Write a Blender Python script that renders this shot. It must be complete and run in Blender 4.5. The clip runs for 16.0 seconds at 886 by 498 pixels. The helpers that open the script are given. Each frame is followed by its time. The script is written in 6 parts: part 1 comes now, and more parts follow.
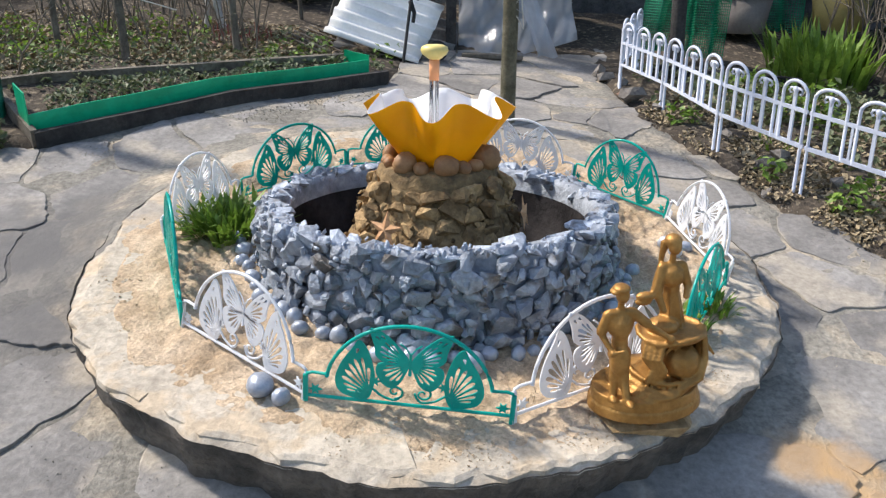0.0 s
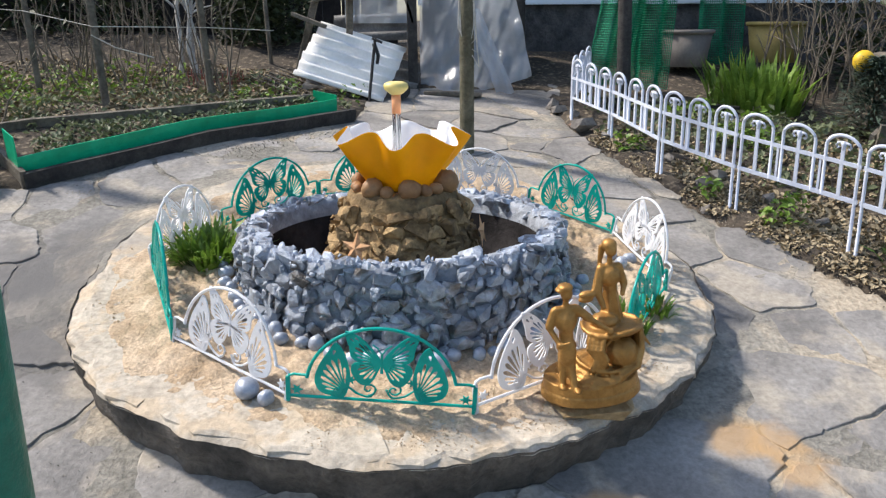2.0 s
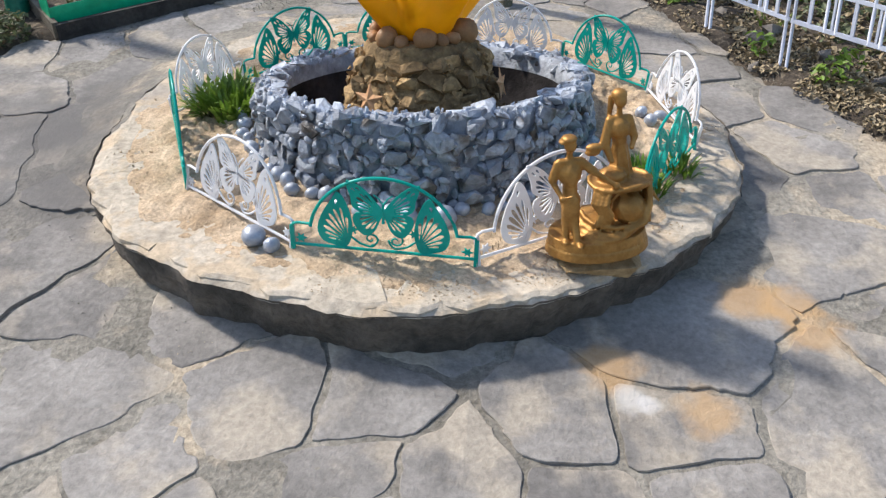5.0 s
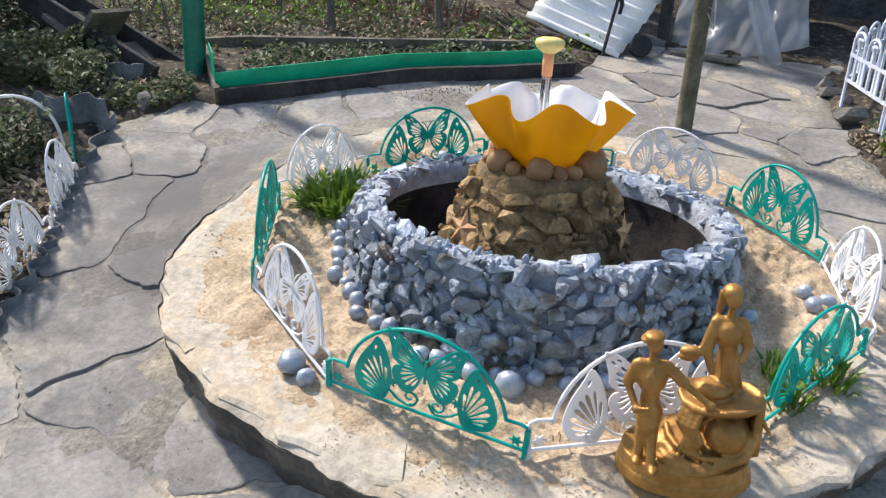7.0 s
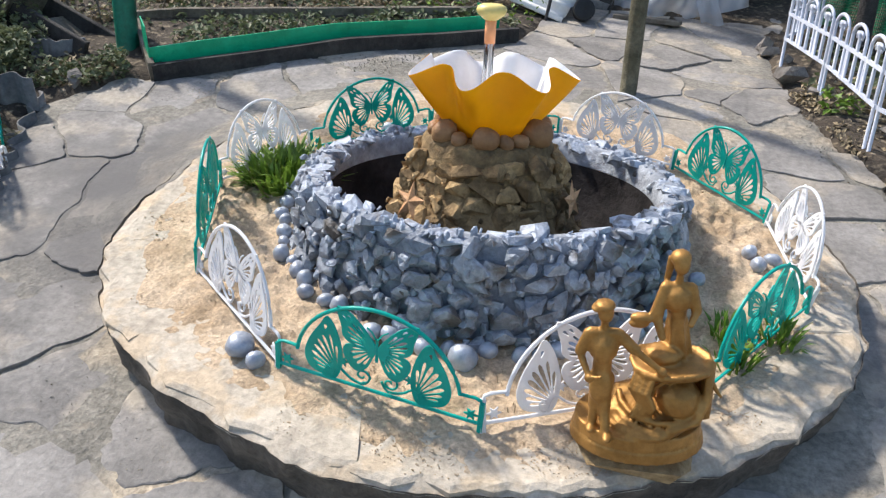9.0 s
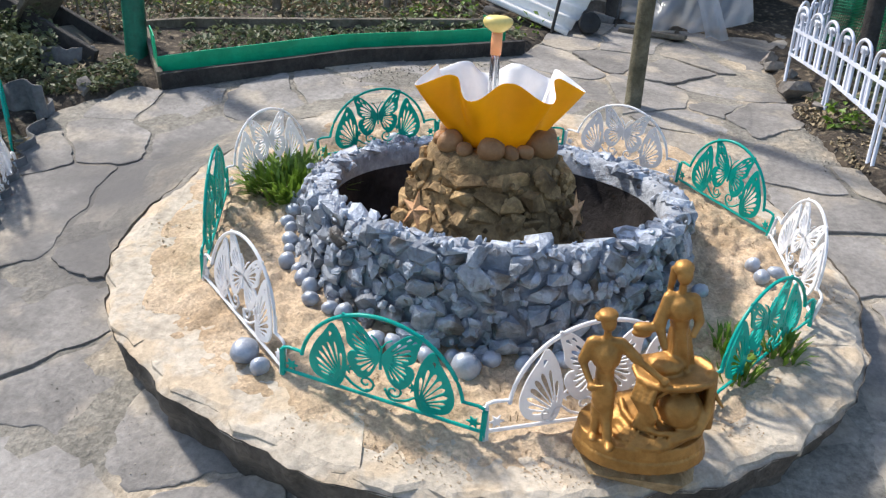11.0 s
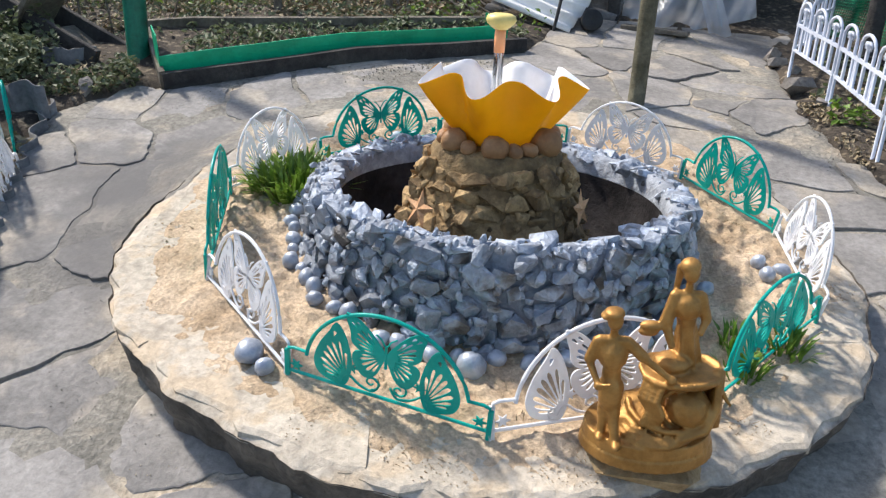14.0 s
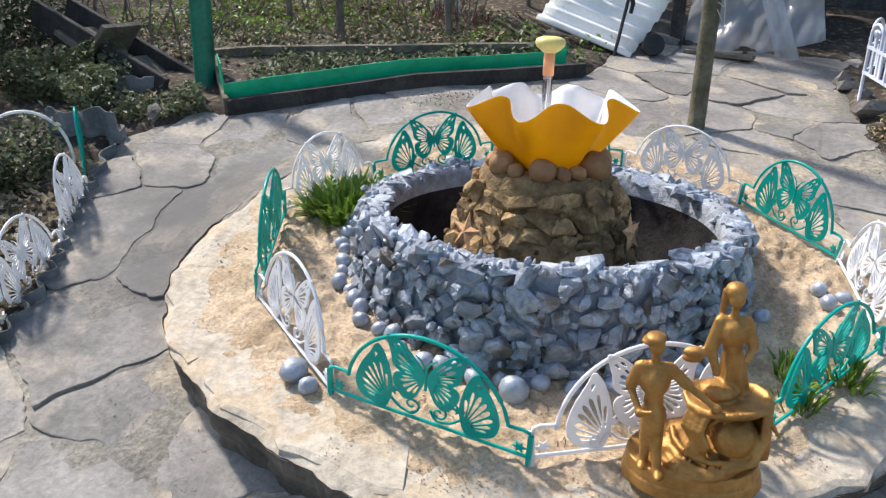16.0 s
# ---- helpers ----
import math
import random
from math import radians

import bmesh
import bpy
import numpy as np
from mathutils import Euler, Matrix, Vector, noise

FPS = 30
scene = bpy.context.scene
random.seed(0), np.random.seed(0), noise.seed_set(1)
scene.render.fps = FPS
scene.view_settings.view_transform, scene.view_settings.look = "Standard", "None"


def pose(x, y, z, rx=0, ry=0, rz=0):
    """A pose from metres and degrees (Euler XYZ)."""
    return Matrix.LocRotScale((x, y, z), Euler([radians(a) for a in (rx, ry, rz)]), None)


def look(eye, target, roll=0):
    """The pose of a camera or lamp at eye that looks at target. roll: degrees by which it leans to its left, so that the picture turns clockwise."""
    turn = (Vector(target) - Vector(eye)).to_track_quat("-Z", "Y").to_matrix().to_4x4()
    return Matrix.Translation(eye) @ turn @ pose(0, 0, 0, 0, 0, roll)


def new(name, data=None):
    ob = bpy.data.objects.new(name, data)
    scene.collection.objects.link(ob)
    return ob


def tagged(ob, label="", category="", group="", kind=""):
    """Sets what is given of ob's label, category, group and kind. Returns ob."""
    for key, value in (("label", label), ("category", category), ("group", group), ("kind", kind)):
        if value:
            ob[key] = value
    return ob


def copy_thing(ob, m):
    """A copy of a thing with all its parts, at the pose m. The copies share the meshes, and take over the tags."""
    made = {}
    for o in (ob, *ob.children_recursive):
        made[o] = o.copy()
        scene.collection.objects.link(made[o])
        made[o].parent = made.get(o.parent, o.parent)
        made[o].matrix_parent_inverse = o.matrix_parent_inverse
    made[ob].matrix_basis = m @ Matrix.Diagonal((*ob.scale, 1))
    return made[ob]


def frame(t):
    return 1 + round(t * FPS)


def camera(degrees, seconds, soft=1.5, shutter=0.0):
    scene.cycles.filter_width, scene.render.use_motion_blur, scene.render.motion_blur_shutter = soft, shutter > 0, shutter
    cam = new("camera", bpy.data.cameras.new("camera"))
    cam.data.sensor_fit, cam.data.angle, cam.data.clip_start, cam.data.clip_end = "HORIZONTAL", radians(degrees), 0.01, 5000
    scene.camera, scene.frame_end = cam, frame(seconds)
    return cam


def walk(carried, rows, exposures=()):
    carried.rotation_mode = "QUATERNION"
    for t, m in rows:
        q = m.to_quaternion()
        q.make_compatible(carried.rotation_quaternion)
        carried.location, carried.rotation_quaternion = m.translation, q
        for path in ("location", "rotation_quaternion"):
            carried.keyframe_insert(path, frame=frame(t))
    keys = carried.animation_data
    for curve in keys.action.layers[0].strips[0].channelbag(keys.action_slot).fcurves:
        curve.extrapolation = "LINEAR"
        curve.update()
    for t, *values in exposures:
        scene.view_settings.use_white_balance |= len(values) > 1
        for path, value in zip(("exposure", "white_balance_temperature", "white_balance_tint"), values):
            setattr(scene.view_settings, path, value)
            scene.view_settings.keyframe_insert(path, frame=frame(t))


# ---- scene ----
cam = camera(57.1, 16.0, soft=1.3)
PATH = [
    (0, (0.028, -3.072, 1.018), (0.014, -1.175, 0.383), 0.9),
    (0.5, (-0.067, -3.24, 1.016), (0.141, -1.345, 0.411), 2.2),
    (1, (-0.042, -3.329, 1.018), (0.12, -1.422, 0.435), 1.2),
    (1.5, (0.013, -3.373, 1.034), (0.094, -1.439, 0.529), -0.4),
    (2, (0.055, -3.384, 1.022), (0.109, -1.459, 0.48), -0.4),
    (2.5, (0.06, -3.4, 1.023), (0.065, -1.481, 0.46), -0.5),
    (3, (0.068, -3.417, 1.007), (0.051, -1.516, 0.383), -0.1),
    (3.2, (0.073, -3.425, 1.0), (0.053, -1.533, 0.352), -0.1),
    (5.3, (0.315, -3.325, 0.947), (0.19, -1.51, 0.1), -1.2),
    (5.5, (0.344, -3.259, 0.954), (0.327, -1.406, 0.203), -0.4),
    (5.7, (0.369, -3.17, 0.955), (0.478, -1.287, 0.287), 1.3),
    (6, (0.406, -3.036, 0.977), (0.515, -1.152, 0.316), 1.0),
    (6.2, (0.427, -2.978, 0.99), (0.483, -1.113, 0.27), 1.5),
    (6.5, (0.464, -2.895, 1.03), (0.301, -1.031, 0.322), 1.4),
    (6.7, (0.517, -2.855, 1.03), (0.194, -1.005, 0.339), 4.0),
    (7, (0.591, -2.801, 1.039), (-0.034, -1.031, 0.348), 3.8),
    (7.2, (0.587, -2.786, 1.037), (-0.087, -1.044, 0.324), 2.1),
    (7.5, (0.576, -2.764, 1.034), (-0.133, -1.059, 0.266), 1.5),
    (8, (0.558, -2.766, 1.039), (-0.059, -1.027, 0.267), 2.3),
    (8.5, (0.58, -2.763, 1.038), (0.018, -1.002, 0.275), 2.6),
    (9, (0.589, -2.761, 1.042), (0.088, -0.979, 0.286), 3.0),
    (9.2, (0.59, -2.763, 1.042), (0.104, -0.973, 0.294), 3.2),
    (11.3, (0.593, -2.781, 1.039), (0.077, -0.991, 0.312), 3.5),
    (11.5, (0.594, -2.782, 1.039), (0.084, -0.99, 0.313), 3.7),
    (12, (0.587, -2.78, 1.036), (0.089, -0.986, 0.304), 3.7),
    (12.5, (0.582, -2.772, 1.035), (0.058, -0.989, 0.297), 3.3),
    (13, (0.579, -2.778, 1.039), (0.058, -0.993, 0.301), 3.4),
    (13.5, (0.582, -2.779, 1.033), (0.06, -0.994, 0.298), 3.3),
    (14, (0.582, -2.772, 1.038), (0.064, -0.986, 0.304), 3.1),
    (14.5, (0.583, -2.779, 1.04), (0.027, -0.994, 0.332), 2.0),
    (15, (0.639, -2.763, 1.033), (-0.005, -1.004, 0.332), 1.6),
    (15.5, (0.628, -2.768, 1.035), (-0.072, -1.021, 0.356), 0.7),
    (16, (0.65, -2.748, 1.024), (-0.037, -0.996, 0.346), 1.9),
]
EXPOSURES = [(0, 0.59), (3.2, 0.61), (5.4, 0.5), (6.2, 0.58), (7.2, 0.65), (16, 0.65)]     # the camera stops down a little over the bright paving
walk(cam, [(t, look(eye, target, roll)) for t, eye, target, roll in PATH], EXPOSURES)
SLOPE = pose(0, 0, 0, 11.5, 2.6, 0)          # the garden climbs away from the camera


# ---- light ----
world = bpy.data.worlds.new("sky")
scene.world = world
world.use_nodes = True
wn = world.node_tree
sky = wn.nodes.new("ShaderNodeTexSky")
sky.sky_type, sky.sun_disc = "NISHITA", False
SUN_FROM = Vector((-0.62, 0.24, 0.75)).normalized()
sky.sun_elevation = math.asin(SUN_FROM.z)
sky.sun_rotation = math.atan2(SUN_FROM.x, SUN_FROM.y)
sky.air_density, sky.dust_density = 1.0, 1.5
wn.links.new(sky.outputs[0], wn.nodes["Background"].inputs[0])
wn.nodes["Background"].inputs[1].default_value = 0.15
sun = new("sun", bpy.data.lights.new("sun", "SUN"))
sun.data.energy, sun.data.angle, sun.data.color = 3.7, radians(4.5), (1.0, 0.94, 0.865)
sun.matrix_basis = look(SUN_FROM * 20, (0, 0, 0))


# ---- materials ----
def mat(name, c1, c2, scale=6.0, rough=0.8, metal=0.0, bump=0.3, fine=60.0, spread=0.25, each=0.0, spots=None, spot_scale=3.0, spot_size=0.62, spec=0.4):
    """Two colours in large patches, fine grain over them, relief, and a shade of its own for each piece."""
    m = bpy.data.materials.new(name)
    m.use_nodes = True
    t = m.node_tree
    N, L = t.nodes.new, t.links.new
    b = t.nodes["Principled BSDF"]
    geo = N("ShaderNodeNewGeometry")
    n1, n2 = N("ShaderNodeTexNoise"), N("ShaderNodeTexNoise")
    n1.inputs["Scale"].default_value, n1.inputs["Detail"].default_value, n1.inputs["Roughness"].default_value = scale, 5, 0.6
    n2.inputs["Scale"].default_value, n2.inputs["Detail"].default_value, n2.inputs["Roughness"].default_value = fine, 4, 0.7
    info = N("ShaderNodeObjectInfo")
    shift = N("ShaderNodeVectorMath")
    shift.operation = "MULTIPLY_ADD"
    L(info.outputs["Random"], shift.inputs[0])
    shift.inputs[1].default_value = (7.0, 3.0, 5.0) if each else (0, 0, 0)
    L(geo.outputs["Position"], shift.inputs[2])
    L(shift.outputs[0], n1.inputs["Vector"])
    L(shift.outputs[0], n2.inputs["Vector"])
    r1 = N("ShaderNodeValToRGB")
    r1.color_ramp.elements[0].position, r1.color_ramp.elements[1].position = 0.35, 0.65
    r1.color_ramp.elements[0].color, r1.color_ramp.elements[1].color = (*c1, 1), (*c2, 1)
    L(n1.outputs["Fac"], r1.inputs["Fac"])
    colour = r1.outputs["Color"]
    if spots:
        n3 = N("ShaderNodeTexNoise")
        n3.inputs["Scale"].default_value, n3.inputs["Detail"].default_value = spot_scale, 8
        L(shift.outputs[0], n3.inputs["Vector"])
        r3 = N("ShaderNodeMapRange")
        r3.inputs["From Min"].default_value, r3.inputs["From Max"].default_value = spot_size - 0.05, spot_size + 0.05
        L(n3.outputs["Fac"], r3.inputs["Value"])
        mx = N("ShaderNodeMix")
        mx.data_type = "RGBA"
        L(r3.outputs[0], mx.inputs["Factor"])
        L(colour, mx.inputs["A"])
        mx.inputs["B"].default_value = (*spots, 1)
        colour = mx.outputs["Result"]
    val = N("ShaderNodeMapRange")
    val.inputs["From Min"].default_value, val.inputs["From Max"].default_value = 0.3, 0.7
    val.inputs["To Min"].default_value, val.inputs["To Max"].default_value = 1 - spread, 1 + spread
    L(n2.outputs["Fac"], val.inputs["Value"])
    amount = val.outputs[0]
    if each:
        rv = N("ShaderNodeMapRange")
        rv.inputs["To Min"].default_value, rv.inputs["To Max"].default_value = 1 - each, 1 + each
        L(info.outputs["Random"], rv.inputs["Value"])
        mul = N("ShaderNodeMath")
        mul.operation = "MULTIPLY"
        L(rv.outputs[0], mul.inputs[0])
        L(amount, mul.inputs[1])
        amount = mul.outputs[0]
    vm = N("ShaderNodeVectorMath")
    vm.operation = "SCALE"
    L(colour, vm.inputs[0])
    L(amount, vm.inputs["Scale"])
    L(vm.outputs[0], b.inputs["Base Color"])
    b.inputs["Roughness"].default_value, b.inputs["Metallic"].default_value = rough, metal
    b.inputs["Specular IOR Level"].default_value = spec
    if bump:
        bp = N("ShaderNodeBump")
        bp.inputs["Strength"].default_value, bp.inputs["Distance"].default_value = bump, 0.6 / fine
        L(n2.outputs["Fac"], bp.inputs["Height"])
        L(bp.outputs[0], b.inputs["Normal"])
    return m


M = {
    "soil": mat("garden soil", (0.035, 0.027, 0.02), (0.085, 0.066, 0.047), 4, 0.95, bump=0.9, fine=30, spread=0.5, spots=(0.2, 0.16, 0.11), spot_scale=25, spot_size=0.6),
    "mortar": mat("sandy mortar", (0.17, 0.157, 0.132), (0.3, 0.275, 0.23), 3, 0.95, bump=0.7, fine=45, spread=0.4, spots=(0.42, 0.35, 0.26), spot_scale=2.6, spot_size=0.57),
    "flag": mat("grey flagstone", (0.162, 0.151, 0.139), (0.305, 0.284, 0.26), 2.6, 0.85, bump=0.4, fine=42, spread=0.24, each=0.1, spots=(0.36, 0.315, 0.255), spot_scale=3.2, spot_size=0.55),
    "sand": mat("yellow sand", (0.38, 0.272, 0.168), (0.58, 0.45, 0.315), 6, 0.95, bump=1.0, fine=75, spread=0.34),
    "slab": mat("sandy concrete", (0.37, 0.318, 0.25), (0.53, 0.462, 0.37), 5, 0.92, bump=0.45, fine=40, spread=0.22, spots=(0.5, 0.4, 0.285), spot_scale=9, spot_size=0.56),
    # concrete dark in itself, its colour lowered further for the shaded front
    "curb": mat("rough weathered concrete, partly darkened for shade", (0.055, 0.05, 0.044), (0.16, 0.138, 0.115), 5, 0.95, bump=1.0, fine=30, spread=0.35),
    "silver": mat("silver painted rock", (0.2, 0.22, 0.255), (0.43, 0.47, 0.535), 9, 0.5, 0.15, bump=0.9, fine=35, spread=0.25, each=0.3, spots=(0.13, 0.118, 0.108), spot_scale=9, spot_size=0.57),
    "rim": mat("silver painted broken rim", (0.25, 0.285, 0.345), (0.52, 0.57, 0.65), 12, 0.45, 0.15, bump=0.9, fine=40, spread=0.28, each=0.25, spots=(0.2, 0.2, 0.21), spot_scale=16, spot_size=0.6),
    "pebble": mat("silver painted pebble", (0.3, 0.33, 0.39), (0.42, 0.46, 0.53), 12, 0.4, 0.25, bump=0.3, fine=50, spread=0.15, each=0.12),
    "core": mat("silver sprayed mortar", (0.2, 0.22, 0.25), (0.4, 0.43, 0.48), 7, 0.9, bump=0.7, fine=35, spread=0.25),
    "basin": mat("blackened basin coating", (0.013, 0.012, 0.0125), (0.045, 0.041, 0.041), 5, 0.8, bump=0.4, fine=30, spread=0.25, spec=0.06),
    "tufa": mat("brown rubble stone", (0.12, 0.075, 0.033), (0.47, 0.315, 0.15), 8, 0.85, bump=1.0, fine=45, spread=0.35, each=0.3),
    "collar": mat("dark stained cement", (0.1, 0.066, 0.032), (0.28, 0.19, 0.09), 11, 0.9, bump=1.0, fine=40, spread=0.35),
    "cobble": mat("ochre cobble", (0.22, 0.112, 0.048), (0.36, 0.2, 0.09), 9, 0.55, bump=0.3, fine=40, spread=0.15, each=0.2),
    "yellow": mat("glossy yellow plastic", (0.94, 0.47, 0.008), (0.97, 0.53, 0.014), 3, 0.28, bump=0.03, fine=30, spread=0.03, spec=0.5),
    "bowl_white": mat("white plastic", (0.86, 0.86, 0.87), (0.9, 0.9, 0.9), 4, 0.3, bump=0.03, fine=30, spread=0.04),
    "cap": mat("cream yellow plastic", (0.72, 0.55, 0.16), (0.8, 0.66, 0.25), 8, 0.4, bump=0.05, spread=0.05),
    "orange": mat("orange plastic tube", (0.85, 0.33, 0.13), (0.9, 0.42, 0.2), 8, 0.4, bump=0.05, spread=0.05),
    "gold": mat("gold painted plaster", (0.28, 0.138, 0.033), (0.46, 0.245, 0.07), 14, 0.47, 0.5, bump=0.25, fine=60, spread=0.12),
    "gold_stone": mat("gold dusted stone", (0.3, 0.19, 0.08), (0.42, 0.3, 0.16), 10, 0.75, bump=0.7, fine=40),
    "teal": mat("glossy teal plastic", (0.0, 0.41, 0.345), (0.006, 0.51, 0.43), 6, 0.3, bump=0.05, spread=0.06),
    "white": mat("white plastic grille", (0.84, 0.84, 0.86), (0.89, 0.89, 0.9), 6, 0.35, bump=0.05, spread=0.04),
    "fence": mat("white painted plastic", (0.5, 0.53, 0.63), (0.62, 0.65, 0.72), 6, 0.45, bump=0.1, spread=0.06),
    "wood": mat("grey weathered wood", (0.1, 0.085, 0.065), (0.19, 0.165, 0.13), 8, 0.9, bump=0.8, fine=50, spread=0.3),
    "mossy": mat("mossy timber", (0.075, 0.07, 0.042), (0.15, 0.135, 0.09), 7, 0.9, bump=0.8, fine=50, spread=0.3),
    "tar": mat("dark tarred timber", (0.022, 0.02, 0.02), (0.06, 0.055, 0.05), 8, 0.85, bump=0.7, fine=50, spread=0.3),
    "bare": mat("bare brown branch", (0.09, 0.073, 0.055), (0.21, 0.175, 0.135), 9, 0.9, bump=0.4, spread=0.3),
    "whitewash": mat("pale bleached branch", (0.35, 0.33, 0.31), (0.55, 0.53, 0.5), 9, 0.9, bump=0.4, spread=0.2),
    "strip": mat("green plastic strip", (0.0, 0.3, 0.14), (0.005, 0.43, 0.215), 4, 0.35, bump=0.15, fine=20, spread=0.12),
    # the dark spots paint reflections into the pole's colour
    "pole": mat("green painted steel with reflections painted on", (0.006, 0.11, 0.068), (0.012, 0.18, 0.115), 4, 0.34, bump=0.25, fine=40, spread=0.25, spots=(0.018, 0.03, 0.024), spot_scale=5, spot_size=0.63),
    "slate": mat("white corrugated fibre cement", (0.76, 0.74, 0.7), (0.86, 0.84, 0.8), 4, 0.85, bump=0.12, fine=50, spread=0.06),
    "slate_grey": mat("grey fibre cement sheet", (0.1, 0.1, 0.1), (0.22, 0.212, 0.205), 6, 0.9, bump=0.4, fine=50, spread=0.2),
    "slate_old": mat("grey fibre cement edging", (0.09, 0.09, 0.09), (0.22, 0.21, 0.2), 6, 0.9, bump=0.5, fine=50, spread=0.25),
    "film": mat("dusty polythene", (0.5, 0.55, 0.62), (0.62, 0.67, 0.74), 3, 0.16, bump=0.12, fine=7, spread=0.08, spec=0.9),
    "plinth": mat("foundation stone with shade in its colour", (0.05, 0.05, 0.052), (0.13, 0.12, 0.115), 5, 0.95, bump=1.0, fine=14, spread=0.4),
    "siding": mat("white vinyl siding", (0.62, 0.64, 0.66), (0.7, 0.72, 0.74), 2, 0.5, bump=0.05, spread=0.04),
    "net": mat("green plastic netting", (0.0, 0.13, 0.06), (0.01, 0.25, 0.12), 5, 0.5, bump=0.2, fine=40, spread=0.3),
    "pot_yellow": mat("faded yellow tub", (0.26, 0.2, 0.06), (0.34, 0.27, 0.09), 5, 0.6, bump=0.2, spread=0.12),
    "pot_grey": mat("grey brown tub", (0.15, 0.13, 0.115), (0.22, 0.195, 0.175), 5, 0.7, bump=0.2, spread=0.12),
    "leaf": mat("fresh green leaves", (0.095, 0.18, 0.018), (0.21, 0.32, 0.05), 8, 0.5, bump=0.0, spread=0.3),
    "leaf_dull": mat("dull green leaves", (0.065, 0.085, 0.035), (0.19, 0.215, 0.115), 5, 0.6, bump=0.0, spread=0.4),
    "leaf_dark": mat("dark evergreen leaves", (0.02, 0.035, 0.012), (0.075, 0.09, 0.035), 5, 0.6, bump=0.0, spread=0.4),
    "needle": mat("blue green needles", (0.035, 0.06, 0.04), (0.1, 0.135, 0.1), 6, 0.6, bump=0.0, spread=0.3),
    "straw": mat("dry straw and leaf litter", (0.2, 0.155, 0.09), (0.42, 0.34, 0.22), 7, 0.9, bump=0.0, spread=0.3),
    "red_stem": mat("red peony shoots", (0.16, 0.035, 0.03), (0.25, 0.07, 0.05), 9, 0.6, bump=0.0, spread=0.3),
    "stone": mat("grey field stone", (0.14, 0.125, 0.11), (0.28, 0.25, 0.22), 7, 0.9, bump=0.8, fine=35, spread=0.25, each=0.2),
    "brick": mat("reddish stone", (0.24, 0.14, 0.1), (0.36, 0.23, 0.17), 9, 0.9, bump=0.6, fine=40, spread=0.2, each=0.2),
    "shed": mat("dark shed boards", (0.018, 0.014, 0.012), (0.045, 0.036, 0.03), 4, 0.9, bump=0.6, fine=30, spread=0.3),
    "figure": mat("yellow garden figure paint", (0.68, 0.4, 0.015), (0.75, 0.48, 0.03), 5, 0.5, bump=0.1, spread=0.1),
    "pale": mat("off white figure paint", (0.55, 0.53, 0.5), (0.65, 0.63, 0.6), 5, 0.6, bump=0.1, spread=0.1),
    "rope": mat("pale twine", (0.45, 0.42, 0.36), (0.55, 0.52, 0.46), 9, 0.9, bump=0.0),
    "star": mat("tan starfish", (0.45, 0.23, 0.1), (0.6, 0.34, 0.17), 12, 0.7, bump=0.5, fine=70),
    "black": mat("black rubber", (0.012, 0.012, 0.012), (0.025, 0.025, 0.025), 9, 0.6, bump=0.1),
}

for key, share in (("teal", 0.35), ("white", 0.32), ("yellow", 0.62), ("bowl_white", 0.12), ("leaf", 0.3), ("leaf_dull", 0.25), ("film", 0.4)):
    t = M[key].node_tree                       # thin plastic and leaves let light through
    bs, outp = t.nodes["Principled BSDF"], t.nodes["Material Output"]
    tr, mixer = t.nodes.new("ShaderNodeBsdfTranslucent"), t.nodes.new("ShaderNodeMixShader")
    mixer.inputs[0].default_value = share
    t.links.new(bs.inputs["Base Color"].links[0].from_socket, tr.inputs["Color"])
    t.links.new(bs.outputs[0], mixer.inputs[1])
    t.links.new(tr.outputs[0], mixer.inputs[2])
    t.links.new(mixer.outputs[0], outp.inputs["Surface"])

t = M["film"].node_tree                       # the sheet is half clear
outp, clear, mixer = t.nodes["Material Output"], t.nodes.new("ShaderNodeBsdfTransparent"), t.nodes.new("ShaderNodeMixShader")
mixer.inputs[0].default_value = 0.46
t.links.new(outp.inputs["Surface"].links[0].from_socket, mixer.inputs[1])
t.links.new(clear.outputs[0], mixer.inputs[2])
t.links.new(mixer.outputs[0], outp.inputs["Surface"])

water = bpy.data.materials.new("clear water")
water.use_nodes = True
wb = water.node_tree.nodes["Principled BSDF"]
wb.inputs["Transmission Weight"].default_value, wb.inputs["Roughness"].default_value, wb.inputs["IOR"].default_value = 1.0, 0.03, 1.33
M["water"] = water


